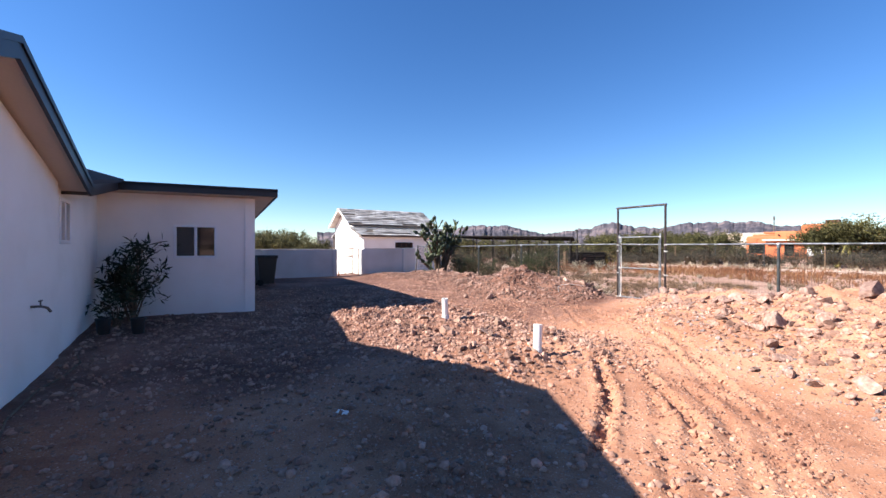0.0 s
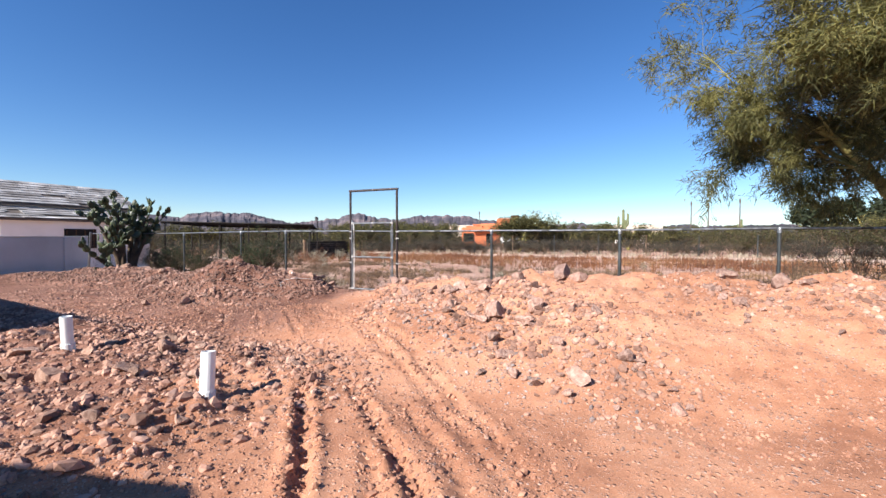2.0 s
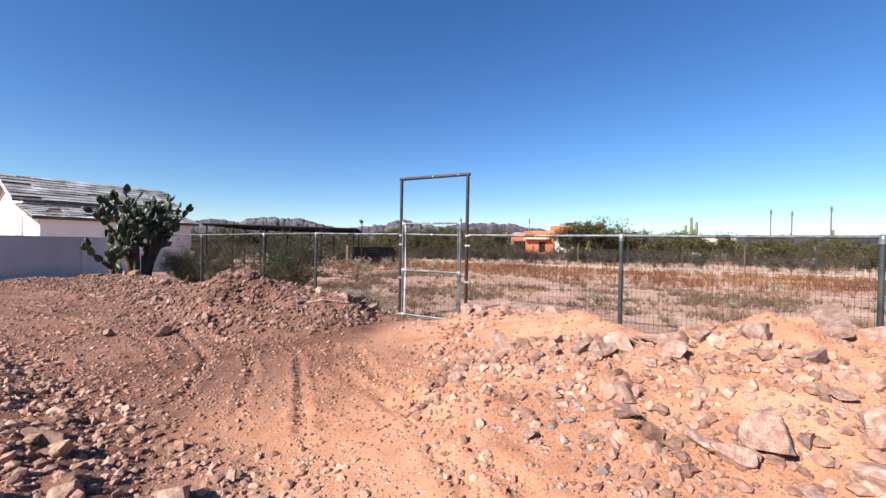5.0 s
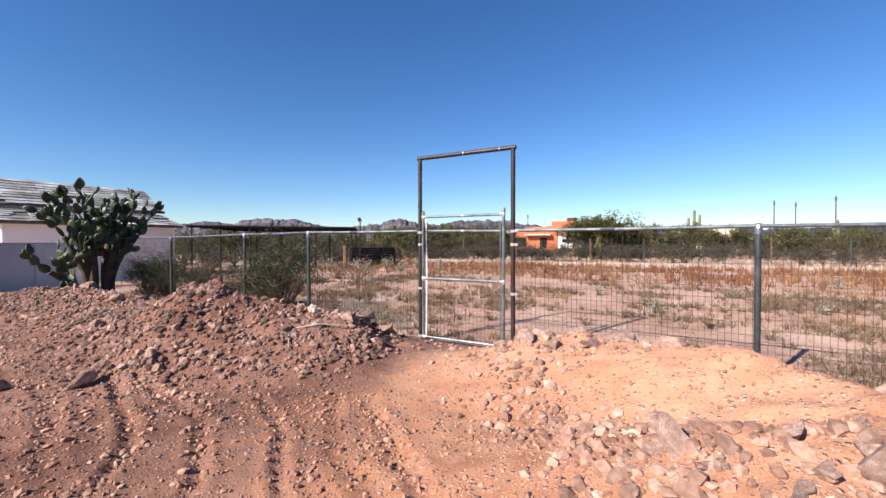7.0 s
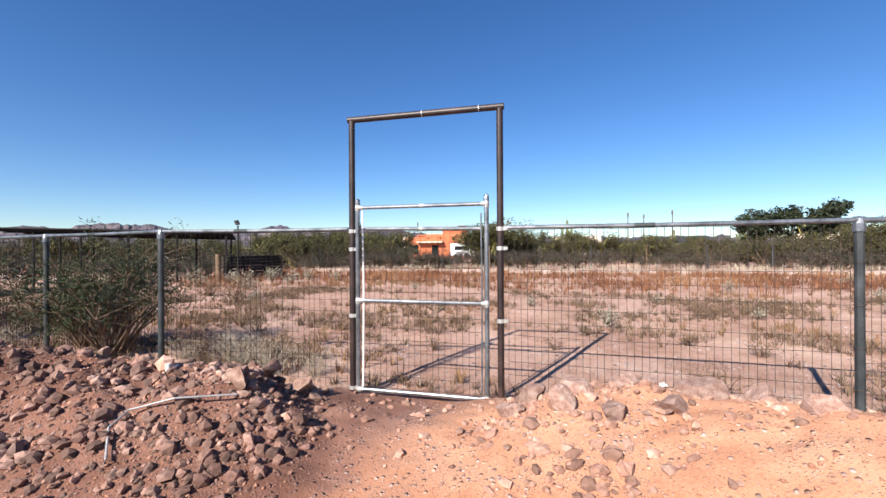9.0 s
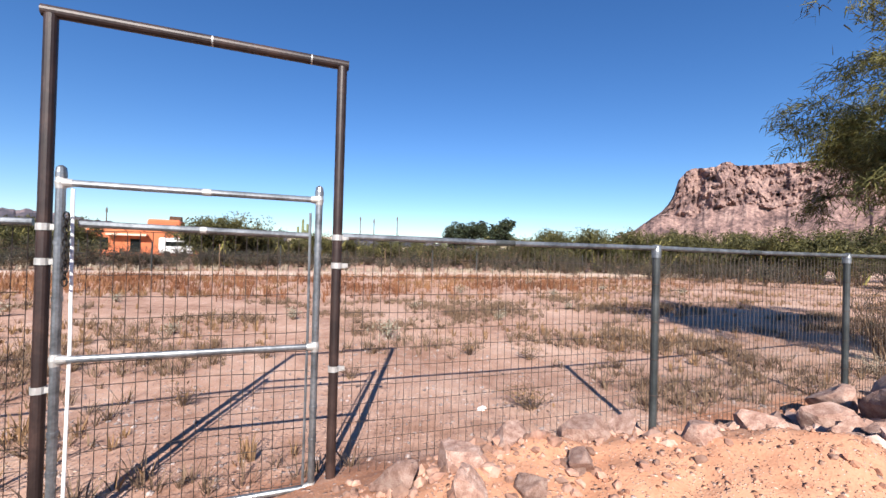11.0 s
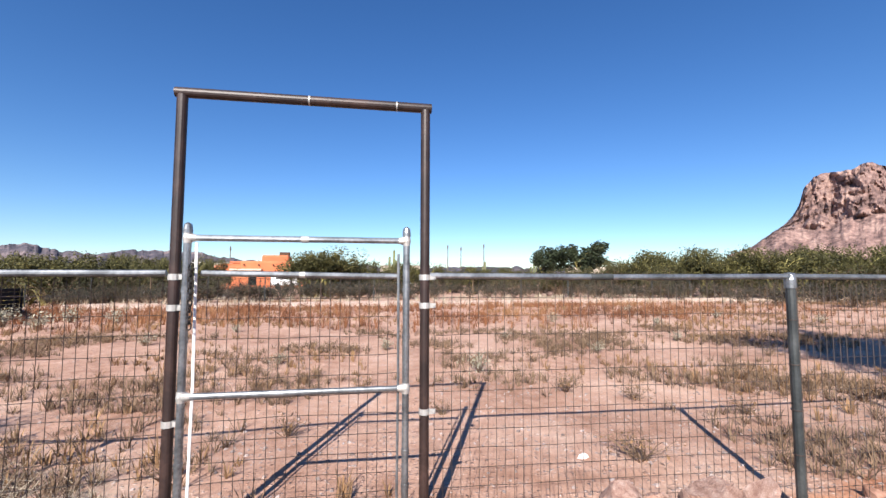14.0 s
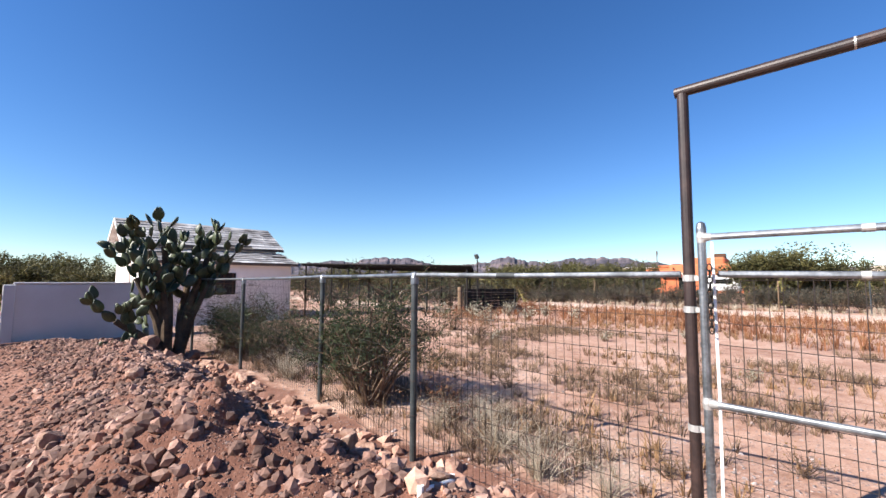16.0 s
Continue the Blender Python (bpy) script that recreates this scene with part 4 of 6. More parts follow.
# ---- stones ----
def rock_mesh(seed, sub=2, flat=0.7, angular=0.35):
    bm = bmesh.new()
    bmesh.ops.create_icosphere(bm, subdivisions=sub, radius=1)
    rnd = random.Random(seed)
    planes = [(Vector((rnd.gauss(0, 1), rnd.gauss(0, 1), rnd.gauss(0, 1))).normalized(), rnd.uniform(0.32, 0.72)) for _ in range(8)]
    off = Vector((rnd.uniform(0, 50), rnd.uniform(0, 50), rnd.uniform(0, 50)))
    sx, sy = rnd.uniform(0.75, 1.15), rnd.uniform(0.6, 0.95)
    for v in bm.verts:
        p = v.co.copy()
        for n, d in planes:
            k = p.dot(n) - d
            if k > 0:
                p -= n * k
        p *= 1 + angular * 0.35 * noise.noise(p * 1.3 + off) + 0.05 * noise.noise(p * 5 + off)
        v.co = Vector((p.x * sx, p.y * sy, p.z * flat))
    m = bpy.data.meshes.new("rock")
    bm.to_mesh(m)
    bm.free()
    return m


ROCKS = [rock_mesh(i, 3 if i < 8 else 2, random.Random(i).uniform(0.5, 0.8)) for i in range(14)]
PALE_ROCKS = [m.copy() for m in ROCKS]
for m, k in zip(ROCKS, PALE_ROCKS):
    m.materials.append(M_ROCK)
    k.materials.append(M_PALEROCK)


def rock(x, y, r, rnd, group, label, sink=0.35, dz=0.0):
    ob = new("rock", (PALE_ROCKS if "pale" in label or "pinkish" in label else ROCKS)[rnd.randrange(8 if r > 0.16 else 14)])
    ob.matrix_basis = Matrix.Translation((x, y, hz(x, y) + r * (0.55 - sink) + dz)) @ Euler((rnd.uniform(-0.4, 0.4), rnd.uniform(-0.4, 0.4), rnd.uniform(0, 6.3))).to_matrix().to_4x4() @ Matrix.Diagonal((r, r, r, 1))
    return tagged(ob, label, "rock", group)


rnd = random.Random(5)
for x, y, r in ((3.62, -2.5, 0.20), (3.35, -2.62, 0.17), (4.15, -3.42, 0.21), (4.7, -1.9, 0.22), (4.95, -2.05, 0.17), (4.45, -2.7, 0.13), (7.4, -1.9, 0.20), (8.5, -2.2, 0.24),
                (4.6, -3.25, 0.16), (4.2, -2.5, 0.15), (5.0, -1.5, 0.15), (2.35, -0.95, 0.15), (1.22, -0.60, 0.20), (1.52, -0.52, 0.17), (1.92, -0.60, 0.21), (0.92, -0.46, 0.18), (1.72, -0.85, 0.14), (2.25, -0.58, 0.16), (1.1, -0.85, 0.13), (0.8, -0.72, 0.12), (1.4, -0.9, 0.12)):
    rock(x, y, r, rnd, "boulders on the dirt heaps", "pinkish tan angular boulder half sunk in dirt")
for x, y, r in ((3.85, -0.38, 0.23), (4.3, -0.55, 0.20), (4.75, -0.42, 0.21), (5.2, -0.6, 0.24), (4.5, -0.85, 0.19), (5.6, -0.45, 0.22), (4.0, -0.8, 0.15), (6.1, -0.5, 0.22), (3.35, -0.45, 0.13), (5.0, -1.0, 0.2), (6.6, -0.55, 0.2), (7.0, -0.5, 0.2), (5.9, -0.95, 0.22)):
    rock(x, y, r * 1.3, rnd, "boulders along the fence", "pale tan broken boulder piled beside the fence", 0.2)
for x, y, r in ((-1.08, -0.62, 0.14), (-0.86, -0.48, 0.16), (-0.95, -1.1, 0.13), (-1.6, -0.9, 0.11), (-2.1, -1.1, 0.12), (-1.75, -0.45, 0.09), (-2.4, -0.5, 0.1), (-3.3, -0.8, 0.13), (-4.2, -0.75, 0.15), (-5.0, -1.0, 0.17), (-5.6, -1.5, 0.15), (-6.3, -0.9, 0.16), (-3.6, -1.9, 0.13), (-4.4, -2.2, 0.15), (-8.3, -0.9, 0.24), (-8.9, -0.9, 0.3), (-9.4, -0.75, 0.24), (-7.4, -0.8, 0.2),
                (-2.4, -3.1, 0.17), (-2.9, -3.5, 0.12), (-2.2, -2.6, 0.09), (0.2, -5.0, 0.13), (0.9, -5.5, 0.15), (2.1, -5.35, 0.11), (2.3, -5.0, 0.1), (-0.4, -6.2, 0.16), (0.7, -6.4, 0.17), (1.3, -6.1, 0.12), (1.1, -5.2, 0.1), (1.6, -4.9, 0.13), (0.4, -6.6, 0.12)):
    rock(x, y, r, rnd, "stones in the yard", "rough reddish brown stone lying in loose dirt", 0.3)
def strew(n, area, r0, r1, seed, group, label, test=None):
    rd = random.Random(seed)
    k = 0
    while k < n:
        x, y = rd.uniform(*area[:2]), rd.uniform(*area[2:])
        if test and rd.random() > test(x, y):
            continue
        rock(x, y, r0 * (r1 / r0) ** (rd.random() ** 1.6), rd, group, label, rd.uniform(0.1, 0.4))
        k += 1


strew(70, (-9.0, -0.75, -1.15, -0.12), 0.06, 0.17, 11, "stones on the back of the heap", "reddish brown stone on the heap beside the fence")
strew(40, (3.1, 8.5, -1.3, -0.2), 0.06, 0.19, 12, "broken rocks along the fence", "pale tan broken rock piled beside the fence")
strew(75, (2.2, 6.2, -4.8, -1.8), 0.045, 0.15, 13, "stones on the rocky heap", "pinkish tan stone on the rocky heap", lambda x, y: float(ridge(np.array(x), np.array(y), FACE, 1.5, 0.7)))
strew(24, (6.2, 8.9, -3.2, -1.4), 0.05, 0.16, 16, "stones beside the tree", "pinkish tan stone in the sand beside the tree")
strew(45, (-3.5, 2.7, -7.0, -4.6), 0.04, 0.13, 14, "rubble round the white pipes", "reddish brown rubble stone in loose dirt")
strew(14, (0.8, 3.0, -0.9, -0.3), 0.04, 0.11, 15, "stones beside the gate", "pinkish tan stone beside the gate")


def pebbles(name, label, mat, n, area, r0, r1, seed, density=None, tall=0.7, power=3.0):
    """A great many small loose stones, each a lumpy solid, as one piece of stuff."""
    rd = np.random.RandomState(seed)
    ico = bmesh.new()
    bmesh.ops.create_icosphere(ico, subdivisions=1, radius=1)
    ico.verts.index_update()
    solids = [(np.array([v.co[:] for v in ico.verts]), np.array([[v.index for v in f.verts] for f in ico.faces]))]
    ico.free()
    solids.append((np.array([(1, 0, 0), (-1, 0, 0), (0, 1, 0), (0, -1, 0), (0, 0, 1), (0, 0, -1)], float), np.array([(0, 2, 4), (2, 1, 4), (1, 3, 4), (3, 0, 4), (2, 0, 5), (1, 2, 5), (3, 1, 5), (0, 3, 5)])))
    x = rd.uniform(area[0], area[1], n * 3)
    y = rd.uniform(area[2], area[3], n * 3)
    if density is not None:
        keep = rd.uniform(0, 1, n * 3) < density(x, y)
        x, y = x[keep], y[keep]
    x, y = x[:n], y[:n]
    n = len(x)
    size = r0 * (r1 / r0) ** (rd.uniform(0, 1, n) ** power)
    if density is not None:
        size = np.maximum(r0, size * (0.3 + 0.7 * np.clip(density(x, y) * 1.4, 0, 1)))
    height_of = ground_z(x, y)
    all_v, all_f, k = [], [], 0
    for (base, faces), sel in zip(solids, (size >= 0.013, size < 0.013)):
        r, cx, cy, n = size[sel], x[sel], y[sel], int(sel.sum())
        z = height_of[sel] + r * 0.15
        lump = 1 + rd.uniform(-0.30, 0.30, (n, len(base)))
        a = rd.uniform(0, 2 * np.pi, n)
        b = base[None] * lump[..., None] * np.stack([np.ones(n), rd.uniform(0.6, 1, n), tall * rd.uniform(0.6, 1.3, n)], -1)[:, None, :]
        tilt = rd.uniform(-0.5, 0.5, n)
        bz2 = b[..., 2] * np.cos(tilt)[:, None] + b[..., 0] * np.sin(tilt)[:, None]
        bx2 = b[..., 0] * np.cos(tilt)[:, None] - b[..., 2] * np.sin(tilt)[:, None]
        px = (bx2 * np.cos(a)[:, None] - b[..., 1] * np.sin(a)[:, None]) * r[:, None] + cx[:, None]
        py = (bx2 * np.sin(a)[:, None] + b[..., 1] * np.cos(a)[:, None]) * r[:, None] + cy[:, None]
        all_v.append(np.stack([px, py, bz2 * r[:, None] + z[:, None]], -1).reshape(-1, 3))
        all_f.append((faces[None] + (np.arange(n) * len(base))[:, None, None]).reshape(-1, 3) + k)
        k += n * len(base)
    vs, fs = np.concatenate(all_v), np.concatenate(all_f)
    m = bpy.data.meshes.new(name)
    m.from_pydata(vs.tolist(), [], fs.tolist())
    m.materials.append(mat)
    return tagged(new(name, m), label, "stones", kind="stuff")


def heap_density(x, y):
    return np.clip(0.06 + 3.2 * ridge(x, y, LEFT_RIDGE, 1.4, 0.95) + 1.2 * ridge(x, y, LEFT_RIDGE, 2.3, 0.95), 0, 1)


def right_density(x, y):
    rocky = 1.6 * ridge(x, y, FACE, 1.5, 0.8) + 0.8 * ridge(x, y, [(1, -0.5, 1), (7.6, -0.5, 1)], 0.5, 0.3)
    rocky = rocky + 0.9 * ridge(x, y, [(0.9, -1.0, 0.7), (1.6, -1.9, 1), (2.4, -2.6, 1)], 0.7, 0.7) + ridge(x, y, [(6.3, -2.2, 0.6), (8.6, -2.2, 1)], 1.1, 0.7)
    return np.clip(0.10 + rocky + 0.15 * (fbm(x * 1.1, y * 1.1, 3, 92) > 0.13), 0, 1)


def yard_density(x, y):
    rub = sstep(-8.2, -6.8, y) * sstep(-4.0, -4.9, y) * sstep(-5.5, -3.2, x) * sstep(3.9, 2.4, x)
    return np.clip(0.12 + rub + 0.22 * (fbm(x * 1.2, y * 1.2, 3, 91) > 0.12) + 0.25 * sstep(2.0, -2.0, x), 0, 1)


pebbles("broken_stones", "broken stones heaped along the fence foot", M_PEBBLE, 1300, (-9, 8.5, -1.1, -0.06), 0.03, 0.10, 8, lambda x, y: np.where((x < -0.8) | (x > 3.0), 1.0, 0.25))
pebbles("rubble_stones", "rubble stones in the disturbed dirt", M_PEBBLE, 420, (-4, 5.5, -7.2, -1.8), 0.03, 0.085, 9, lambda x, y: np.maximum(yard_density(x, y) - 0.15, 0.7 * right_density(x, y) * (x > 2)))
pebbles("heap_stones", "loose reddish stones covering the dirt heap", M_HEAPSTONE, 28000, (-12.5, -0.3, -3.6, -0.3), 0.007, 0.056, 1, heap_density, 0.75, 2.7)
pebbles("slope_stones", "loose pinkish stones on the rocky slope", M_PEBBLE, 20000, (0.1, 9.5, -5.5, -0.2), 0.006, 0.058, 2, right_density, 0.7, 3.4)
pebbles("yard_stones", "loose stones and clods in the yard dirt", M_PEBBLE, 44000, (-8, 9.5, -10.5, -2.6), 0.006, 0.05, 3, yard_density, 0.7, 3.0)
pebbles("grey_stones", "patches of pale grey crushed gravel", M_GRAVEL, 1800, (0.5, 8, -8, -2.4), 0.01, 0.045, 4, lambda x, y: np.clip(ridge(x, y, [(3.2, -3.6, 1), (4.3, -4.3, 1), (5.6, -5.0, 0.7)], 0.6, 0.6), 0, 1))


def track_density(x, y):
    """Clods thrown up beside the two deep ruts and along the drive."""
    t = np.zeros_like(x)
    for k, (dep, wid, cleat, pts) in enumerate(TRACKS):
        t = np.maximum(t, (1.0 if k < 2 else 0.6) * ridge(x, y, [(a, b, 1.0) for a, b in pts], 0.22, 0.22))
    return np.clip(t, 0, 1)


pebbles("dirt_clods", "crumbled dirt clods beside the wheel ruts", M_CLOD, 9000, (-3, 7, -8.6, -2.0), 0.010, 0.040, 21, track_density, 0.8, 1.8)
pebbles("drive_grit", "fine loose grit and crumbs over the drive", M_CLOD, 52000, (-5, 9, -9.0, -0.8), 0.005, 0.022, 22, lambda x, y: np.clip(0.45 + 1.6 * fbm(x * 1.6, y * 1.6, 4, 93), 0.05, 1), 0.8, 2.2)
pebbles("shade_gravel", "mixed gravel in the dirt beside the house", M_PEBBLE, 11000, (-3.4, 6, -11.4, -7.2), 0.008, 0.05, 23, None, 0.7, 3.2)
pebbles("broken_rocks", "pale broken rocks banked against the fence", M_PALESTONE, 650, (2.9, 8.0, -1.7, -0.2), 0.035, 0.12, 24, lambda x, y: sstep(-1.7, -0.8, y) * (0.3 + 0.7 * sstep(3.0, 4.2, x)), 0.75, 1.4)
pebbles("field_gravel", "scattered small gravel over the field", M_GRAVEL, 12000, (-9, 12, 0.05, 8), 0.006, 0.024, 6, lambda x, y: np.clip(1.2 - y / 7 + 0.5 * fbm(x, y, 3, 7), 0.1, 1))


# ---- plants ----
def leaf_cloud(geo, centres, n, size, rd, spread, aspect=2.4, droop=0.0):
    """n small leaf blades round the centres (point, radius)."""
    q = np.random.RandomState(rd.randrange(10 ** 6))
    c = np.array([tuple(p) for p, _ in centres])
    r = np.array([k for _, k in centres])
    i = q.randint(0, len(c), n)
    d = q.normal(size=(n, 3))
    d *= (q.uniform(0, 1, n) ** (1 / 3) / np.linalg.norm(d, axis=1))[:, None]
    p = c[i] + d * (r[i] * spread)[:, None]
    a = q.normal(size=(n, 3)) * (1, 1, 0.8) - (0, 0, droop)
    a /= np.linalg.norm(a, axis=1)[:, None]
    b = np.cross(a, q.normal(size=(n, 3)))
    b /= np.linalg.norm(b, axis=1)[:, None] + 1e-9
    L = (size * q.uniform(0.6, 1.5, n))[:, None]
    a, b = a * L, b * L / aspect / 2
    k = len(geo.v)
    geo.v.extend(map(tuple, np.stack([p - b * 0.4, p + a * 0.5 + b, p + a, p + a * 0.5 - b], 1).reshape(-1, 3).tolist()))
    geo.f.extend(map(tuple, (k + np.arange(n * 4).reshape(n, 4)).tolist()))


def shrub(name, label, category, r, h, stems, leaves, size, leafmat, seed, twigmat=None, aspect=2.4, group="", bare=0.0, thin=1.0):
    """A many-stemmed desert shrub at the origin."""
    rd = random.Random(seed)
    ob = thing(name, label, category, group)
    st, cs = Geo(), []
    for s in range(stems):
        w = rd.uniform(0, 6.28)
        lean = rd.uniform(0.15, 1.0) * r
        p = Vector((rd.uniform(-0.1, 0.1) * r, rd.uniform(-0.1, 0.1) * r, -0.05))
        q = Vector((math.cos(w) * lean, math.sin(w) * lean, h * rd.uniform(0.55, 1.0) * (1 - 0.25 * (lean / r) ** 2)))
        pts = [p.lerp(q, t) + Vector((rd.gauss(0, 0.05), rd.gauss(0, 0.05), 0)) * r * t + Vector((0, 0, 0.12 * h * math.sin(math.pi * t))) for t in (0, 0.35, 0.7, 1.0)]
        r0 = (0.012 * h + 0.0025) * thin
        st.tube(pts, [r0, r0 * 0.7, r0 * 0.45, r0 * 0.2], 4, False)
        cs.append((pts[3], r * rd.uniform(0.18, 0.32)))
        cs.append((pts[2], r * rd.uniform(0.15, 0.3)))
        for _ in range(4):
            e = pts[rd.randrange(1, 4)]
            t2 = e + Vector((rd.gauss(0, 0.3) * r, rd.gauss(0, 0.3) * r, rd.uniform(0.02, 0.3) * h))
            st.tube([e, t2], [r0 * 0.35, r0 * 0.12], 3, False)
            if rd.random() > bare:
                cs.append((t2, r * rd.uniform(0.12, 0.25)))
    st.obj("branchwork", twigmat or M_TWIG, ob)
    if leaves:
        lf = Geo()
        leaf_cloud(lf, cs, leaves, size, rd, 1.0, aspect)
        lf.obj("foliage", leafmat, ob)
    return ob


def place(ob, x, y, s=1.0, rz=0.0, sz=None, dz=0.0):
    ob.matrix_basis = Matrix.Translation((x, y, hz(x, y) + dz)) @ Matrix.Rotation(rz, 4, "Z") @ Matrix.Diagonal((s, s, sz or s, 1))
    return ob


def spread_copies(makers, spots, seed):
    """makers: functions that build a plant at the origin; every spot takes one of them in turn."""
    rd = random.Random(seed)
    protos = [f() for f in makers]
    used = set()
    for i, (x, y, s) in enumerate(spots):
        p = protos[i % len(protos)]
        m = Matrix.Translation((x, y, hz(x, y))) @ Matrix.Rotation(rd.uniform(0, 6.28), 4, "Z")
        if i % len(protos) in used:
            p = copy_thing(p, m)
        used.add(i % len(protos))
        p.matrix_basis = m @ Matrix.Diagonal((s, s, s * rd.uniform(0.85, 1.15), 1))


# desert shrubs and small trees round the field
def planter(makers):
    """Builds each kind of plant once at the origin; the first spots take those, the later ones copies."""
    protos = [f() for f in makers]
    tops = [max(v.co.z for part in p.children for v in part.data.vertices) for p in protos]
    count = [0]

    def put(x, y, top, wide, turn):
        k = count[0] % len(protos)
        s = top / tops[k]
        m = Matrix.Translation((x, y, hz(x, y))) @ Matrix.Rotation(turn, 4, "Z")
        p = protos[k] if count[0] < len(protos) else copy_thing(protos[k], m)
        p.matrix_basis = m @ Matrix.Diagonal((s * wide, s * wide, s, 1))
        count[0] += 1
    return put


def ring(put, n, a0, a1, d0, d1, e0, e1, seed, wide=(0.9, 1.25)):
    """n plants placed and sized to fit the camera's view: bearings (degrees east of north) and distances are from near
    its last standing spot, and each top reaches an elevation angle between e0 and e1 from eye height there.
    """
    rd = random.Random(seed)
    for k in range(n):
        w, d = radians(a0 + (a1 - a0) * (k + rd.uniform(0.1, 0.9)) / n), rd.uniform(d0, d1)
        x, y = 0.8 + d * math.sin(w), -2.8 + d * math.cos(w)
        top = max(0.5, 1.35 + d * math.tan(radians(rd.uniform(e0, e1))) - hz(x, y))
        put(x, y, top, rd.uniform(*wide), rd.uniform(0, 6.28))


GREY = [lambda k=k: shrub("grey_bush", "dense grey-brown desert bush beyond the track", "bush", 1.4, 1.5, 16, 1500, 0.10, M_LEAF_GREY, 100 + k, group="grey desert bushes") for k in range(3)]
OLIVE = [lambda k=k: shrub("creosote_bush", "olive green creosote bush in the desert", "bush", 1.6, 2.2, 18, 1700, 0.12, M_LEAF_OLIVE, 120 + k, group="olive desert bushes") for k in range(4)]
grey, olive = planter(GREY), planter(OLIVE)
# last two numbers: elevation angles of the plant tops in the camera's view
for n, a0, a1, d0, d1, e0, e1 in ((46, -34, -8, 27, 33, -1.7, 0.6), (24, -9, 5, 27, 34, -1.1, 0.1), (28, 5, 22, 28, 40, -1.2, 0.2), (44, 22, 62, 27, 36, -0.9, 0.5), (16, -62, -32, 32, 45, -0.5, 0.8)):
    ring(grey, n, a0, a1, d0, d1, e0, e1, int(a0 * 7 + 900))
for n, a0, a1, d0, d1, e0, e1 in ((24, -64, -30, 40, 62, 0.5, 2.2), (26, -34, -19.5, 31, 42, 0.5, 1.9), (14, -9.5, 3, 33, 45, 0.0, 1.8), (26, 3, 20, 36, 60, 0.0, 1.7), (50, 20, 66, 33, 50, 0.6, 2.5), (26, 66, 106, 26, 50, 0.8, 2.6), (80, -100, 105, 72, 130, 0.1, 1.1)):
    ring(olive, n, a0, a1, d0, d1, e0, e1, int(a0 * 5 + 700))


def desert_tree(seed, r, h, leaves, leafmat, label, name="palo_verde_tree", size=0.16):
    rd = random.Random(seed)
    ob = thing(name, label, "tree", "background desert trees")
    tr, cs = Geo(), []
    for k in range(4):
        w = k * 1.6 + rd.uniform(-0.4, 0.4)
        a = Vector((rd.uniform(-0.1, 0.1), rd.uniform(-0.1, 0.1), -0.1))
        b = Vector((math.cos(w) * r * 0.35, math.sin(w) * r * 0.35, h * 0.42))
        c = Vector((math.cos(w) * r * 0.62, math.sin(w) * r * 0.62, h * 0.72))
        tr.tube([a, a.lerp(b, 0.5) + Vector((0, 0, 0.1)), b, c], [0.13, 0.10, 0.07, 0.03], 6, False)
        for _ in range(9):
            e = b.lerp(c, rd.random())
            f = e + Vector((rd.gauss(0, 0.33) * r, rd.gauss(0, 0.33) * r, rd.uniform(-0.05, 0.34) * h))
            tr.tube([e, e.lerp(f, 0.5) + Vector((0, 0, 0.05 * h)), f], [0.035, 0.022, 0.01], 4, False)
            cs.append((f, r * rd.uniform(0.16, 0.3)))
            cs.append((e.lerp(f, 0.6), r * rd.uniform(0.12, 0.22)))
    tr.obj("trunk", M_BARK, ob)
    lf = Geo()
    leaf_cloud(lf, cs, leaves, size, rd, 1.0, 2.2, 0.3)
    lf.obj("crown", leafmat, ob)
    return ob


PV = [lambda k=k: desert_tree(200 + k, 2.2, 3.6, 5200, M_LEAF_TREE, "olive green palo verde tree in the desert") for k in range(3)]
pv = planter(PV)
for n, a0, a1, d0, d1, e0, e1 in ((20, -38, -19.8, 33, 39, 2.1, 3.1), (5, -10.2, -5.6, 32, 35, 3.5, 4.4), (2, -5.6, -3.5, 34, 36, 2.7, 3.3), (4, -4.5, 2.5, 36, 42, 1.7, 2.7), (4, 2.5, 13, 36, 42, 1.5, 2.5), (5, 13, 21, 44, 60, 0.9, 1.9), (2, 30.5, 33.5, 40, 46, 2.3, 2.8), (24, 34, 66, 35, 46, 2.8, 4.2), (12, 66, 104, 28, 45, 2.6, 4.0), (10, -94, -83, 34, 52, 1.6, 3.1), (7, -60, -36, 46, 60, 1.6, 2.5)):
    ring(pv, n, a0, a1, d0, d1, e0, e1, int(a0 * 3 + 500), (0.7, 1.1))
DK = [lambda k=k: desert_tree(230 + k, 2.6, 5.6, 9000, M_LEAF_DARK, "dense dark green round tree far off", "dark_tree", 0.32) for k in range(2)]
dark = planter(DK)
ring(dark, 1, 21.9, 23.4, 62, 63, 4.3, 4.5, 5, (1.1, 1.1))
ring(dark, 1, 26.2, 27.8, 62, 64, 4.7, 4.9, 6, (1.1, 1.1))


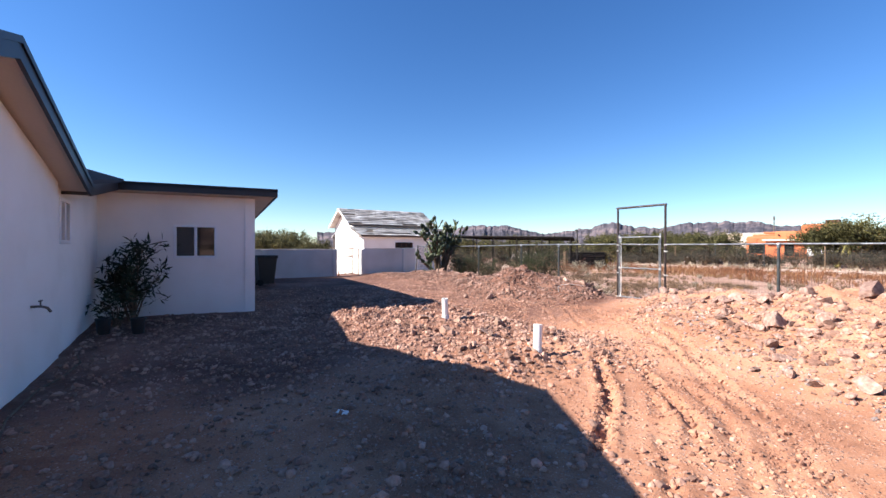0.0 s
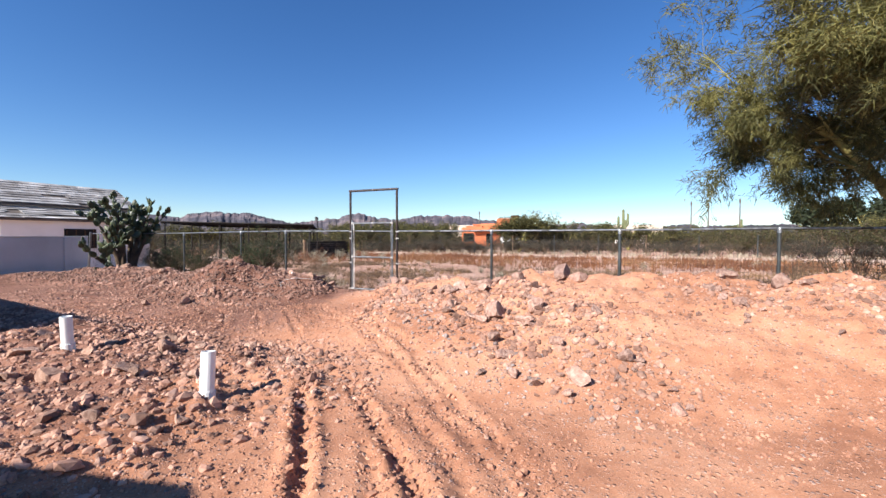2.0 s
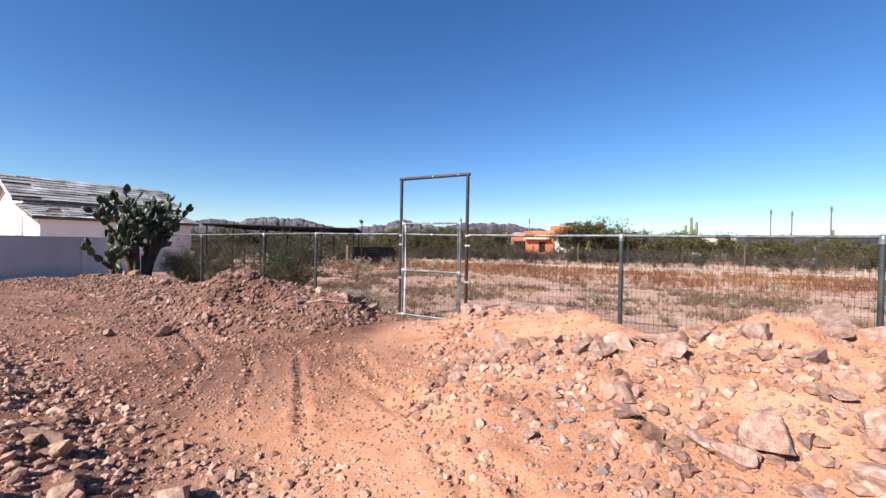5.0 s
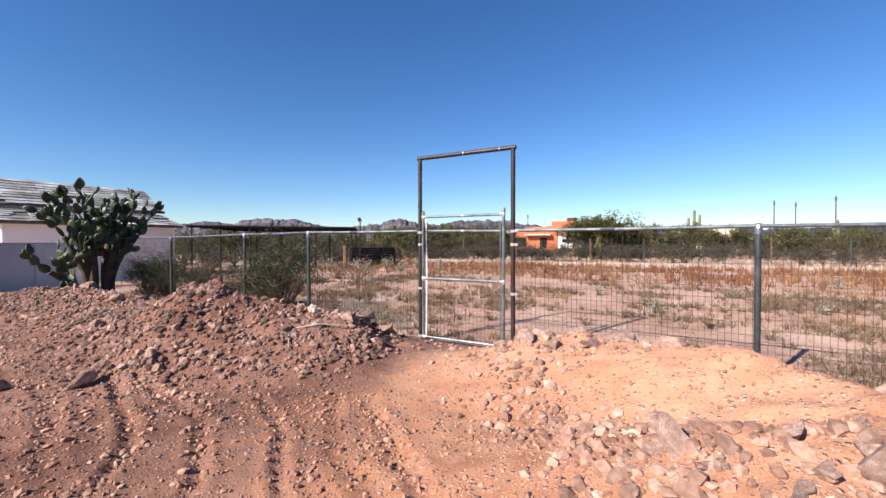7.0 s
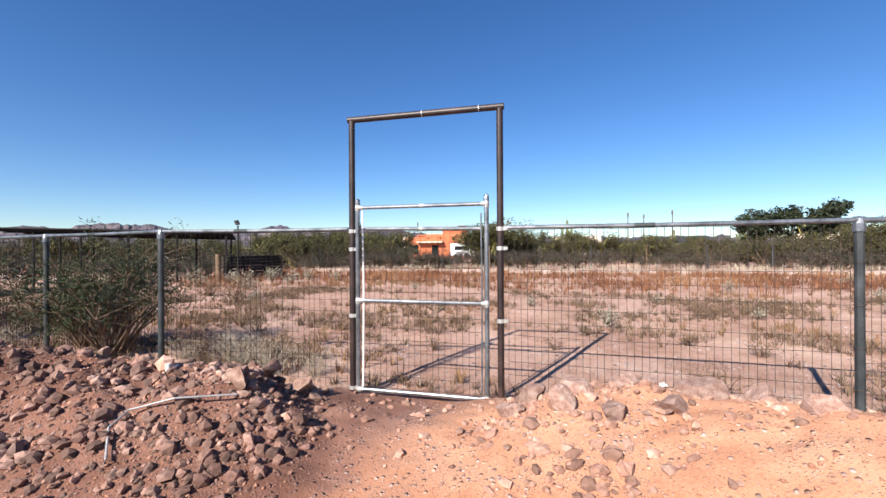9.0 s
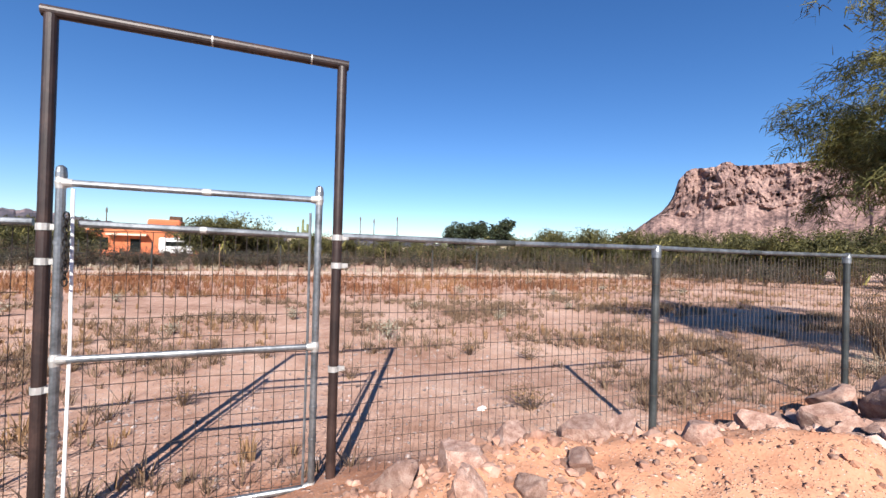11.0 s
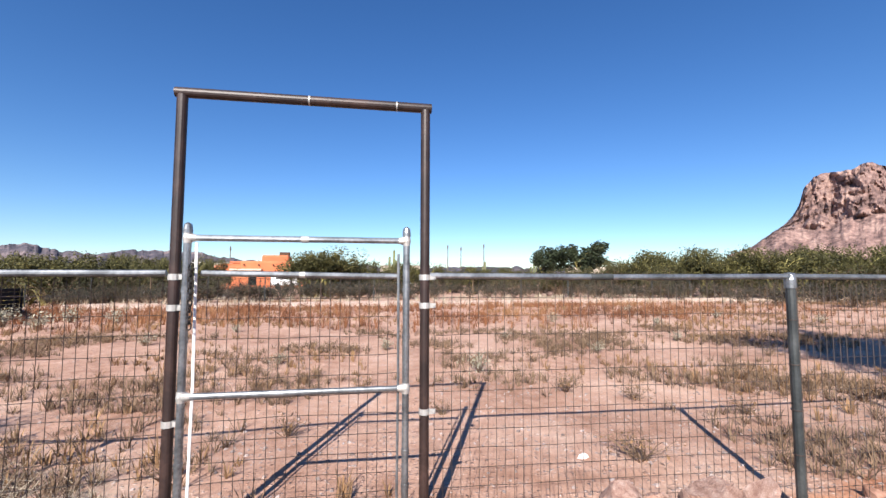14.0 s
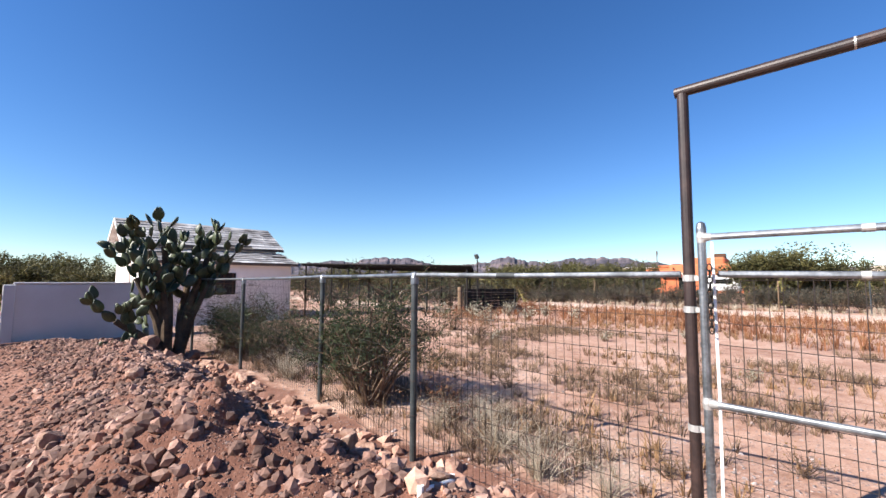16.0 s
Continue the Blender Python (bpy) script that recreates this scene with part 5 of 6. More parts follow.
# field plants
def tuft_field(name, label, mat, spots, blades, h, seed, width=0.006, lean=0.5):
    """Dry tufts: every spot (x, y, size) takes a number of thin bent blades; one piece of stuff."""
    rd = np.random.RandomState(seed)
    sp = np.array(spots)
    n = len(sp) * blades
    c = np.repeat(sp, blades, 0)
    s = c[:, 2] * rd.uniform(0.5, 1.2, n)
    w = rd.uniform(0, 2 * np.pi, n)
    rad = rd.uniform(0, 0.5, n) * c[:, 2] * h
    bx, by = c[:, 0] + np.cos(w) * rad * 0.7, c[:, 1] + np.sin(w) * rad * 0.7
    bz3 = ground_z(bx, by) - 0.01
    l = lean * rd.uniform(0.1, 1.0, n) * h * s
    hh = h * s
    wd2 = width * rd.uniform(0.6, 1.4, n)
    qx, qy = -np.sin(w) * wd2, np.cos(w) * wd2
    tx, ty = np.cos(w), np.sin(w)
    v = np.empty((n, 5, 3))
    v[:, 0] = np.stack([bx - qx, by - qy, bz3], -1)
    v[:, 1] = np.stack([bx + qx, by + qy, bz3], -1)
    v[:, 2] = np.stack([bx + tx * l * 0.45 + qx * 0.7, by + ty * l * 0.45 + qy * 0.7, bz3 + hh * 0.62], -1)
    v[:, 3] = np.stack([bx + tx * l * 0.45 - qx * 0.7, by + ty * l * 0.45 - qy * 0.7, bz3 + hh * 0.62], -1)
    v[:, 4] = np.stack([bx + tx * l, by + ty * l, bz3 + hh], -1)
    k = np.arange(n)[:, None] * 5
    fs = np.concatenate([k + np.array([0, 1, 2, 3])], 1).tolist() + (k + np.array([3, 2, 4])).tolist()
    m = bpy.data.meshes.new(name)
    m.from_pydata(v.reshape(-1, 3).tolist(), [], fs)
    m.materials.append(mat)
    return tagged(new(name, m), label, "dry grass", kind="stuff")


def spots_where(n, x0, x1, y0, y1, dens, seed, s0=0.6, s1=1.3):
    rd = np.random.RandomState(seed)
    x, y = rd.uniform(x0, x1, n * 6), rd.uniform(y0, y1, n * 6)
    keep = rd.uniform(0, 1, n * 6) < dens(x, y)
    x, y = x[keep][:n], y[keep][:n]
    return np.stack([x, y, rd.uniform(s0, s1, len(x))], -1)


patch = lambda x, y: np.clip(0.5 + 2.2 * fbm(x * 0.35, y * 0.5, 4, 111), 0, 1)
tuft_field("rust_weeds", "band of rust-red dry weeds across the field", M_RUSTWEED, spots_where(2300, -14, 26, 8.5, 18.8, lambda x, y: patch(x, y) * sstep(8, 13, y) * sstep(24, 8, x), 1), 10, 0.30, 1, 0.008, 0.9)
tuft_field("straw_grass", "thin dry straw-coloured grass over the field", M_STRAW, spots_where(4700, -12, 36, 0.4, 24, lambda x, y: np.clip(0.02 + 3.5 * fbm(x * 0.45, y * 0.6, 4, 113), 0, 1), 2), 12, 0.135, 2, 0.006, 1.0)
tuft_field("low_brown_weeds", "low brown dry weeds near the fence", M_TWIG, spots_where(4200, -10, 14, 0.15, 9, lambda x, y: np.clip(0.03 + 3.0 * fbm(x * 0.7, y * 0.8, 4, 115), 0, 1), 3), 14, 0.14, 3, 0.004, 1.4)
tuft_field("fence_weeds", "dense brown dead weeds along the fence", M_TWIG, spots_where(750, -9, -0.8, 0.1, 2.4, lambda x, y: np.clip(0.25 + 2.5 * fbm(x * 0.9, y * 1.2, 3, 117), 0, 1) * sstep(2.6, 0.8, y), 5), 12, 0.13, 5, 0.004, 1.5)
tuft_field("pale_far_grass", "pale dry grass and scrub beyond the track", M_PALELEAF, spots_where(1100, -40, 45, 18.5, 28, lambda x, y: patch(x, y + 7), 4), 10, 0.3, 4, 0.012, 0.7)

SAGE = [lambda k=k: shrub("brittlebush", "small pale grey brittlebush in the field", "bush", 0.20, 0.22, 14, 220, 0.035, M_LEAF_PALE, 300 + k, group="pale field bushes") for k in range(3)]
spread_copies(SAGE, [(1.97, 3.91, 1.2), (6.1, 10.6, 1.3), (4.6, 5.2, 0.9), (-1.2, 5.0, 0.8), (0.6, 6.1, 0.9), (-4.4, 7.4, 1.0), (8.8, 9.1, 1.2), (10.5, 13.2, 1.3), (3.4, 7.2, 0.8), (-3.2, 9.4, 1.0), (-6.2, 5.6, 1.1), (12.5, 11, 1.2), (7.2, 6.3, 0.9), (14.5, 9, 1.2), (-8.6, 8.2, 1.8), (-9.6, 9.3, 2.4), (-10.6, 9.9, 2.2), (-8.8, 10.8, 2.0), (-10.2, 11.6, 2.3), (-7.6, 12.2, 1.8), (-11.2, 8.9, 2.2), (-9.1, 12.6, 1.9)], 6)
TWIGS = [lambda k=k: shrub("dead_weed", "low dead brown twiggy weed in the field", "weed", 0.24, 0.20, 20, 60, 0.03, M_STRAW, 320 + k, group="dead field weeds") for k in range(3)]
spread_copies(TWIGS, [(2.77, 2.7, 1.2), (3.43, 2.24, 1.1), (2.5, 0.75, 1.3), (1.1, 2.1, 0.8), (4.3, 1.6, 1.0), (-1.9, 3.0, 1.0), (-0.4, 1.7, 0.9), (5.6, 3.0, 1.1), (-3.4, 2.2, 1.2), (0.2, 3.2, 0.8), (6.5, 1.6, 1.0), (-1.1, 1.0, 0.9), (3.1, 4.6, 1.0), (1.7, 5.4, 1.0), (7.6, 4.4, 1.0), (-4.6, 4.0, 1.1)], 7)
PALE = [lambda k=k: shrub("dry_thistle", "bleached dry branching weed beside the fence", "weed", 0.36, 0.34, 46, 0, 0.03, M_PALELEAF, 340 + k, twigmat=M_PALELEAF, thin=0.5, group="bleached weeds by the fence") for k in range(3)]
spread_copies(PALE, [(-1.75, 0.28, 1.0), (-2.25, 0.45, 1.1), (-1.3, 0.4, 0.8), (-5.9, 0.35, 1.1), (-6.4, 0.5, 1.2), (-3.0, 0.5, 0.9), (-2.75, 0.9, 0.9), (7.4, 0.5, 0.9)], 8)
GREENB = [lambda k=k: shrub("feathery_green_shrub", "feathery dark green shrub growing through the fence", "bush", 0.66, 1.0, 44, 9500, 0.045, M_LEAF_GREEN, 360 + k, aspect=7, group="green shrubs by the fence") for k in range(2)]
spread_copies(GREENB, [(-4.1, 0.5, 1.35), (-8.0, 0.5, 1.0), (-9.2, 0.6, 0.9), (-4.85, 0.7, 1.15), (-7.0, 0.55, 0.8)], 9)
REDB = [lambda k=k: shrub("brown_brush", "brown leafless brush behind the fence", "bush", 0.7, 0.6, 26, 500, 0.04, M_RUSTWEED, 380 + k, group="brown brush by the shed") for k in range(2)]
spread_copies(REDB, [(-7.2, 1.4, 1.0), (-6.0, 1.8, 1.0), (-9.6, 2.2, 1.2), (-8.0, 3.2, 1.1), (-10.8, 1.6, 1.1), (-6.6, 5.4, 1.0), (-8.4, 6.4, 1.1), (-3.1, 0.75, 0.6)], 10)
def far_scrub(n, seed):
    """Low scrub over the open desert, far off, as one piece of stuff."""
    rd = random.Random(seed)
    g = Geo()
    cs = []
    while len(cs) < n:
        w, d = radians(rd.uniform(-100, 105)), 85 * (9 ** rd.random())
        x, y = d * math.sin(w), d * math.cos(w)
        if -24 < x < -9 and 52 < y < 80:
            continue
        cs.append((Vector((x, y, 0)), rd.uniform(0.6, 1.3) * (1 + d / 600)))
    zs = ground_z(np.array([c.x for c, _ in cs]), np.array([c.y for c, _ in cs]))
    cs = [(Vector((c.x, c.y, z + r * 0.55)), r) for (c, r), z in zip(cs, zs)]
    leaf_cloud(g, cs, n * 22, 0.75, rd, 1.0, 1.6)
    return tagged(g.obj("far_scrub", M_LEAF_OLIVE), "olive desert scrub spreading into the distance", "scrub", kind="stuff")


far_scrub(5200, 9)
BARE = [lambda k=k: shrub("bare_thicket", "tall bare brown thicket by the tree", "bush", 0.55, 1.25, 40, 700, 0.03, M_LEAF_GREY, 400 + k, group="bare thicket") for k in range(2)]
spread_copies(BARE, [(8.9, 0.45, 1.0), (9.7, 0.6, 1.0), (8.3, 0.8, 0.8), (11.2, 0.9, 1.1), (10.4, 1.2, 1.0), (12.8, 0.6, 1.0)], 11)


# ---- prickly pear ----
def prickly_pear(x, y):
    rd = random.Random(8)
    ob = thing("prickly_pear_cactus", "tall tree-like prickly pear cactus with brown trunk", "cactus")
    z0 = hz(x, y)
    base = Vector((x, y, z0 - 0.05))
    tips = []
    for k, (dx, dy, h) in enumerate(((0.1, -0.48, 2.0), (-0.1, -0.2, 2.1), (0.1, 0.5, 1.9), (0.2, 0.62, 1.6), (-0.2, 0.3, 1.65), (0.1, -0.9, 0.75), (0.0, -0.62, 1.5), (0.2, -0.35, 1.75))):
        e = base + Vector((dx, dy, h))
        b0 = base + Vector((rd.uniform(-0.07, 0.07), 0.10 * (1 if dy > 0 else -1) + rd.uniform(-0.04, 0.04), 0))
        m = base + Vector((dx * 0.4, dy * 0.45, h * 0.5))
        tr = Geo()
        tr.tube([b0, b0.lerp(m, 0.6), m, m.lerp(e, 0.6), e], [0.095, 0.088, 0.075, 0.062, 0.05], 9)
        tr.obj("trunk", M_CACTUSWOOD, ob)
        tips += [(e, Vector((dx, dy, 0.9)).normalized()), (m.lerp(e, 0.4), Vector((dx * 2 + rd.uniform(-0.5, 0.5), rd.uniform(-1, 1), 0.5)).normalized()), (m.lerp(e, 0.75), Vector((rd.uniform(-1, 1), rd.uniform(-1, 1), 0.6)).normalized()), (m.lerp(e, 0.15), Vector((rd.uniform(-1, 1), rd.uniform(-0.6, 0.6), 0.4)).normalized())]

    def pad(p, d, L, W, face):
        d = d.normalized()
        s = d.cross(face).normalized()
        nrm = s.cross(d).normalized()
        g = Geo()
        rings, seg = 7, 12
        g.v.append(tuple(p))
        for i in range(1, rings):
            t = i / rings
            w = W * math.sin(math.pi * t ** 0.8) ** 0.75 * 0.5
            th = 0.010 + 0.014 * math.sin(math.pi * t)
            c = p + d * (L * t) + nrm * (0.04 * L * math.sin(math.pi * t))
            for j in range(seg):
                a = 2 * math.pi * j / seg
                g.v.append(tuple(c + s * (w * math.cos(a)) + nrm * (th * math.sin(a))))
        g.v.append(tuple(p + d * L))
        for j in range(seg):
            q = (j + 1) % seg
            g.f.append((0, 1 + q, 1 + j))
            for i in range(rings - 2):
                g.f.append((1 + i * seg + j, 1 + i * seg + q, 1 + (i + 1) * seg + q, 1 + (i + 1) * seg + j))
            e0 = 1 + (rings - 2) * seg
            g.f.append((e0 + j, e0 + q, len(g.v) - 1))
        g.obj("pad", M_CACTUS, ob, smooth=True)
        return p + d * L * 0.93, s

    def grow(p, d, depth, L):
        face = Vector((rd.gauss(0, 1), rd.gauss(0, 1), rd.gauss(0, 0.3)))
        if abs(face.normalized().dot(d)) > 0.8:
            face = Vector((0.3, 1, 0))
        tip, s = pad(p, d, L, L * rd.uniform(0.52, 0.72), face)
        if depth <= 0:
            return
        for k in range(rd.choice((1, 2, 2, 3))):
            off = rd.uniform(-0.8, 0.8)
            nd = (d * 0.7 + s * off * 0.8 + Vector((rd.gauss(0, 0.25), rd.gauss(0, 0.25), 0.42))).normalized()
            grow(tip + s * off * L * 0.2 - d * 0.01, nd, depth - 1, L * rd.uniform(0.8, 1.0))

    for e, d in tips:
        grow(e, d, rd.choice((2, 2, 3)), rd.uniform(0.27, 0.36))
    for k in range(3):
        w = rd.uniform(0, 6.3)
        p = base + Vector((math.cos(w) * 0.2, math.sin(w) * 0.25 - 0.75, 0.0))
        grow(p, Vector((math.cos(w) * 0.6, math.sin(w) * 0.6, 0.8)).normalized(), 1, 0.36)


prickly_pear(-9.3, -0.35)


# ---- palo verde tree by the fence ----
def palo_verde(x, y):
    rd = random.Random(21)
    ob = thing("palo_verde_tree", "large palo verde tree with green-yellow bark and feathery crown", "tree")
    base = Vector((x, y, hz(x, y) - 0.1))
    wood, sprays = Geo(), []

    def limb(p, d, L, r, depth, sag):
        n = 5
        pts, rad = [p], [r]
        for i in range(n):
            d = (d + Vector((rd.gauss(0, 0.15), rd.gauss(0, 0.15), rd.gauss(0, 0.10) - sag))).normalized()
            pts.append(pts[-1] + d * (L / n))
            rad.append(max(0.0025, r * (1 - 0.6 * (i + 1) / n)))
            if depth <= 1:
                sprays.append((pts[-1], d, depth))
        wood.tube(pts, rad, 6 if r > 0.03 else (4 if r > 0.009 else 3), False)
        if depth == 0:
            return
        for k in range(5 if depth == 2 else 4):
            i = rd.randint(2, n)
            side = Vector((rd.gauss(0, 1), rd.gauss(0, 1), rd.gauss(0.1, 0.6))).normalized()
            limb(pts[i], (d * 0.8 + side * 0.75).normalized(), L * rd.uniform(0.5, 0.75), max(0.003, rad[i] * 0.6), depth - 1, sag * 1.3 + 0.015)

    fork = Vector((9.05, -0.82, 1.62))
    wood.tube([base, base.lerp(fork, 0.3) + Vector((0.05, 0, 0)), base.lerp(fork, 0.7) + Vector((0.03, 0, 0)), fork], [0.105, 0.088, 0.08, 0.088], 12, False)
    for bends, r, sag in ((((8.65, -0.5, 2.4), (8.0, -0.4, 3.12), (7.4, -0.35, 3.4)), 0.075, 0.05), (((8.75, -0.3, 2.25), (8.5, 0.1, 2.7), (8.1, 0.5, 2.95)), 0.062, 0.07), (((9.05, -0.7, 2.4), (8.9, -0.45, 3.3), (8.5, -0.2, 4.3)), 0.068, 0.0),
                          (((9.3, -1.0, 2.5), (9.6, -1.2, 3.4), (9.9, -1.3, 4.4)), 0.065, 0.0), (((9.4, -0.7, 2.3), (10.1, -0.3, 3.0), (10.9, 0.1, 3.5)), 0.062, 0.04), (((8.95, -1.2, 2.4), (8.5, -1.6, 3.1), (8.0, -1.9, 3.7)), 0.055, 0.02), (((9.2, -0.4, 2.3), (9.4, 0.2, 3.0), (9.5, 0.8, 3.4)), 0.055, 0.06)):
        knots = [fork] + [Vector(q) for q in bends]
        line = []
        for a, b in zip(knots, knots[1:]):
            for i in range(4):
                line.append(a.lerp(b, i / 4) + Vector((rd.gauss(0, 0.018), rd.gauss(0, 0.018), rd.gauss(0, 0.018))))
        line.append(knots[-1])
        rad = [0.85 * r * (1 - 0.6 * i / (len(line) - 1)) for i in range(len(line))]
        wood.tube(line, rad, 9, False)
        out = (knots[-1] - knots[0]).normalized()
        for k in range(9):
            i = rd.randint(5, len(line) - 1)
            side = Vector((rd.gauss(0, 1), rd.gauss(0, 1), rd.gauss(0.25, 0.6))).normalized()
            limb(line[i], (out * 0.6 + side * 0.85).normalized(), rd.uniform(0.6, 1.15), rad[i] * 0.5, 2, sag)
        limb(line[-1], out, 1.2, rad[-1] * 0.8, 2, sag)
    wood.obj("trunk", M_BARK, ob, "green-yellow smooth trunk and limbs", True)
    # fine green sprays along the outer twigs
    q = np.random.RandomState(4)
    per = np.array([16 if k == 0 else 5 for _, _, k in sprays])
    P = np.repeat(np.array([tuple(p) for p, _, _ in sprays]), per, 0)
    D = np.repeat(np.array([tuple(d) for _, d, _ in sprays]), per, 0)
    n = len(P)
    D = D * 0.75 + q.normal(size=(n, 3)) * 0.6
    D /= np.linalg.norm(D, axis=1)[:, None]
    P = P + q.normal(size=(n, 3)) * 0.065
    L = (0.105 * q.uniform(0.5, 1.7, n))[:, None]
    W = np.cross(D, q.normal(size=(n, 3)))
    W = W / (np.linalg.norm(W, axis=1)[:, None] + 1e-9) * (0.0046 * q.uniform(0.6, 1.5, n))[:, None]
    bend = np.array([(0, 0, -1)]) * L * 0.12
    lf = Geo()
    lf.v = np.stack([P - W, P + W, P + D * L * 0.55 + W, P + D * L * 0.55 - W, P + D * L + bend], 1).reshape(-1, 3).tolist()
    k = np.arange(n)[:, None] * 5
    lf.f = (k + np.array([0, 1, 2, 3])).tolist() + (k + np.array([3, 2, 4])).tolist()
    lf.obj("crown", M_LEAF_PV, ob)


palo_verde(9.3, -0.9)

# ---- pipes and small things in the yard ----
for x, y, h, lean in ((-0.1, -5.93, 0.40, 3), (2.47, -6.12, 0.40 - hz(2.47, -6.12), -6)):
    p = thing("pvc_pipe", "short white plastic pipe standing in the dirt", "pipe", "white pipe stubs", pose(x, y, hz(x, y) - 0.04, lean, lean * 0.6, 0))
    g = Geo()
    n = 20
    for r, z in ((0.057, 0), (0.057, h), (0.050, h), (0.050, h - 0.12)):
        for j in range(n):
            g.v.append((r * math.cos(2 * math.pi * j / n), r * math.sin(2 * math.pi * j / n), z))
    for i in range(3):
        for j in range(n):
            g.f.append((i * n + j, i * n + (j + 1) % n, (i + 1) * n + (j + 1) % n, (i + 1) * n + j))
    g.f.append(tuple(3 * n + j for j in range(n)))
    g.obj("tube", M_PLASTIC, p)
    g = Geo()
    g.tube([(0, 0, 0.0), (0, 0, 0.09)], 0.066, 20)
    g.obj("coupling", M_PLASTIC, p)

for pts in ([(-3.4, -0.84), (-2.61, -0.76), (-1.99, -0.77), (-1.59, -0.80)], [(-1.57, -0.68), (-1.52, -0.88), (-1.48, -1.12)]):
    p = thing("pvc_pipe_run", "loose white plastic pipe lying over the dirt heap", "pipe", "loose white pipes")
    g = Geo()
    g.tube([(a, b, hz(a, b) + 0.035) for a, b in pts], 0.012, 8)
    g.obj("tube", M_PLASTIC, p)
    g = Geo()
    a, b = pts[-1]
    g.tube([(a, b, hz(a, b) + 0.01), (a, b, hz(a, b) + 0.06)], 0.016, 8)
    g.obj("elbow", M_PLASTIC, p)

p = thing("pvc_pipe_run", "bent dusty pale pipe lying on the heap front", "pipe", "loose white pipes")
g = Geo()
g.tube([(a, b, hz(a, b) + 0.03 + c) for a, b, c in ((-0.85, -1.2, 0.02), (-1.1, -1.42, 0.03), (-1.28, -1.55, 0.02), (-1.26, -1.68, 0.0), (-1.12, -1.8, 0))], 0.006, 8)
g.obj("tube", M_WELD, p)

M_BLUE = material("blue_label", [(0.03, 0.22, 0.42), (0.05, 0.32, 0.55)], 5, 0.5, 0, 0, 20)
bk = thing("bucket", "white plastic bucket with blue label hung on the fence", "bucket", m=pose(8.65, -0.12, 0.50))
g = Geo()
g.tube([(0, 0, 0), (0, 0, 0.19), (0, 0, 0.192), (0, 0, 0.215)], [0.062, 0.079, 0.085, 0.088], 16)
g.obj("body", M_PLASTIC, bk)
g = Geo()
g.tube([(0, 0, 0.10), (0, 0, 0.19)], [0.0725, 0.0805], 16)
g.obj("label_band", M_BLUE, bk)
g = Geo()
g.tube([(0.086 * math.cos(w), 0.0, 0.20 + 0.10 * math.sin(w)) for w in np.linspace(0, math.pi, 9)], 0.003, 5, False)
g.obj("handle", M_WIRE, bk)

bag = thing("plastic_bag", "crumpled white plastic bag caught by the fence", "bag")
bm = bmesh.new()
bmesh.ops.create_icosphere(bm, subdivisions=3, radius=1)
for v in bm.verts:
    v.co *= 1 + 0.5 * noise.noise(v.co * 2.3) + 0.25 * noise.noise(v.co * 6)
    v.co = Vector((v.co.x * 0.16, v.co.y * 0.10, v.co.z * 0.07))
m = bpy.data.meshes.new("bag")
bm.to_mesh(m)
bm.free()
m.materials.append(M_PLASTIC)
o = new("crumpled_sheet", m)
o.parent = bag
bag.matrix_basis = pose(7.75, -0.28, hz(7.75, -0.28) + 0.08, 10, 0, 40)
for x, y, s in ((2.05, 0.85, 0.5), (2.9, -8.9, 0.6)):
    t = new("flat_litter", m.copy())
    t.data.transform(Matrix.Diagonal((0.6 * s, 0.6 * s, 0.25, 1)))
    t.matrix_basis = pose(x, y, hz(x, y) + 0.012, 0, 0, 30)
    tagged(t, "flat scrap of white litter on the ground", "litter")

# plants against the house
st = shrub("oleander_bush", "dark leafy oleander bush against the white wall", "bush", 0.55, 1.75, 14, 950, 0.20, M_LEAF_DARK, 501, aspect=4.5)
place(st, -3.3, -10.9, 0.8)
st = shrub("small_shrub", "low drooping dark shrub by the house corner", "bush", 0.5, 0.7, 12, 260, 0.15, M_LEAF_DARK, 502, aspect=4.5)
place(st, -2.9, -11.1, 0.9)
M_POT = material("black_plastic", [(0.008, 0.008, 0.009), (0.016, 0.016, 0.017)], 4, 0.5, 0, 0.1, 30)
for x, y in ((-2.3, -11.2), (-2.2, -10.73)):
    p = thing("plant_pot", "empty black plastic nursery pot on the dirt", "pot", "black pots", pose(x, y, hz(x, y)))
    g = Geo()
    n = 18
    for r, z in ((0.085, 0), (0.105, 0.23), (0.115, 0.23), (0.115, 0.26), (0.10, 0.26), (0.085, 0.06)):
        for j in range(n):
            g.v.append((r * math.cos(2 * math.pi * j / n), r * math.sin(2 * math.pi * j / n), z))
    for i in range(5):
        for j in range(n):
            g.f.append((i * n + j, i * n + (j + 1) % n, (i + 1) * n + (j + 1) % n, (i + 1) * n + j))
    g.f.append(tuple(range(n - 1, -1, -1)))
    g.f.append(tuple(5 * n + j for j in range(n)))
    g.obj("pot", M_POT, p)
hose = thing("garden_hose", "thin pale hose lying along the house wall", "hose")
g = Geo()
pts = [(3.2, -11.1), (2.2, -11.25), (1.57, -11.36), (0.68, -11.36), (0.1, -11.25), (-0.46, -11.2), (-0.9, -11.3)]
g.tube([(a, b, hz(a, b) + 0.015) for a, b in pts], 0.010, 6)
g.obj("tube", M_TWIG, hose)

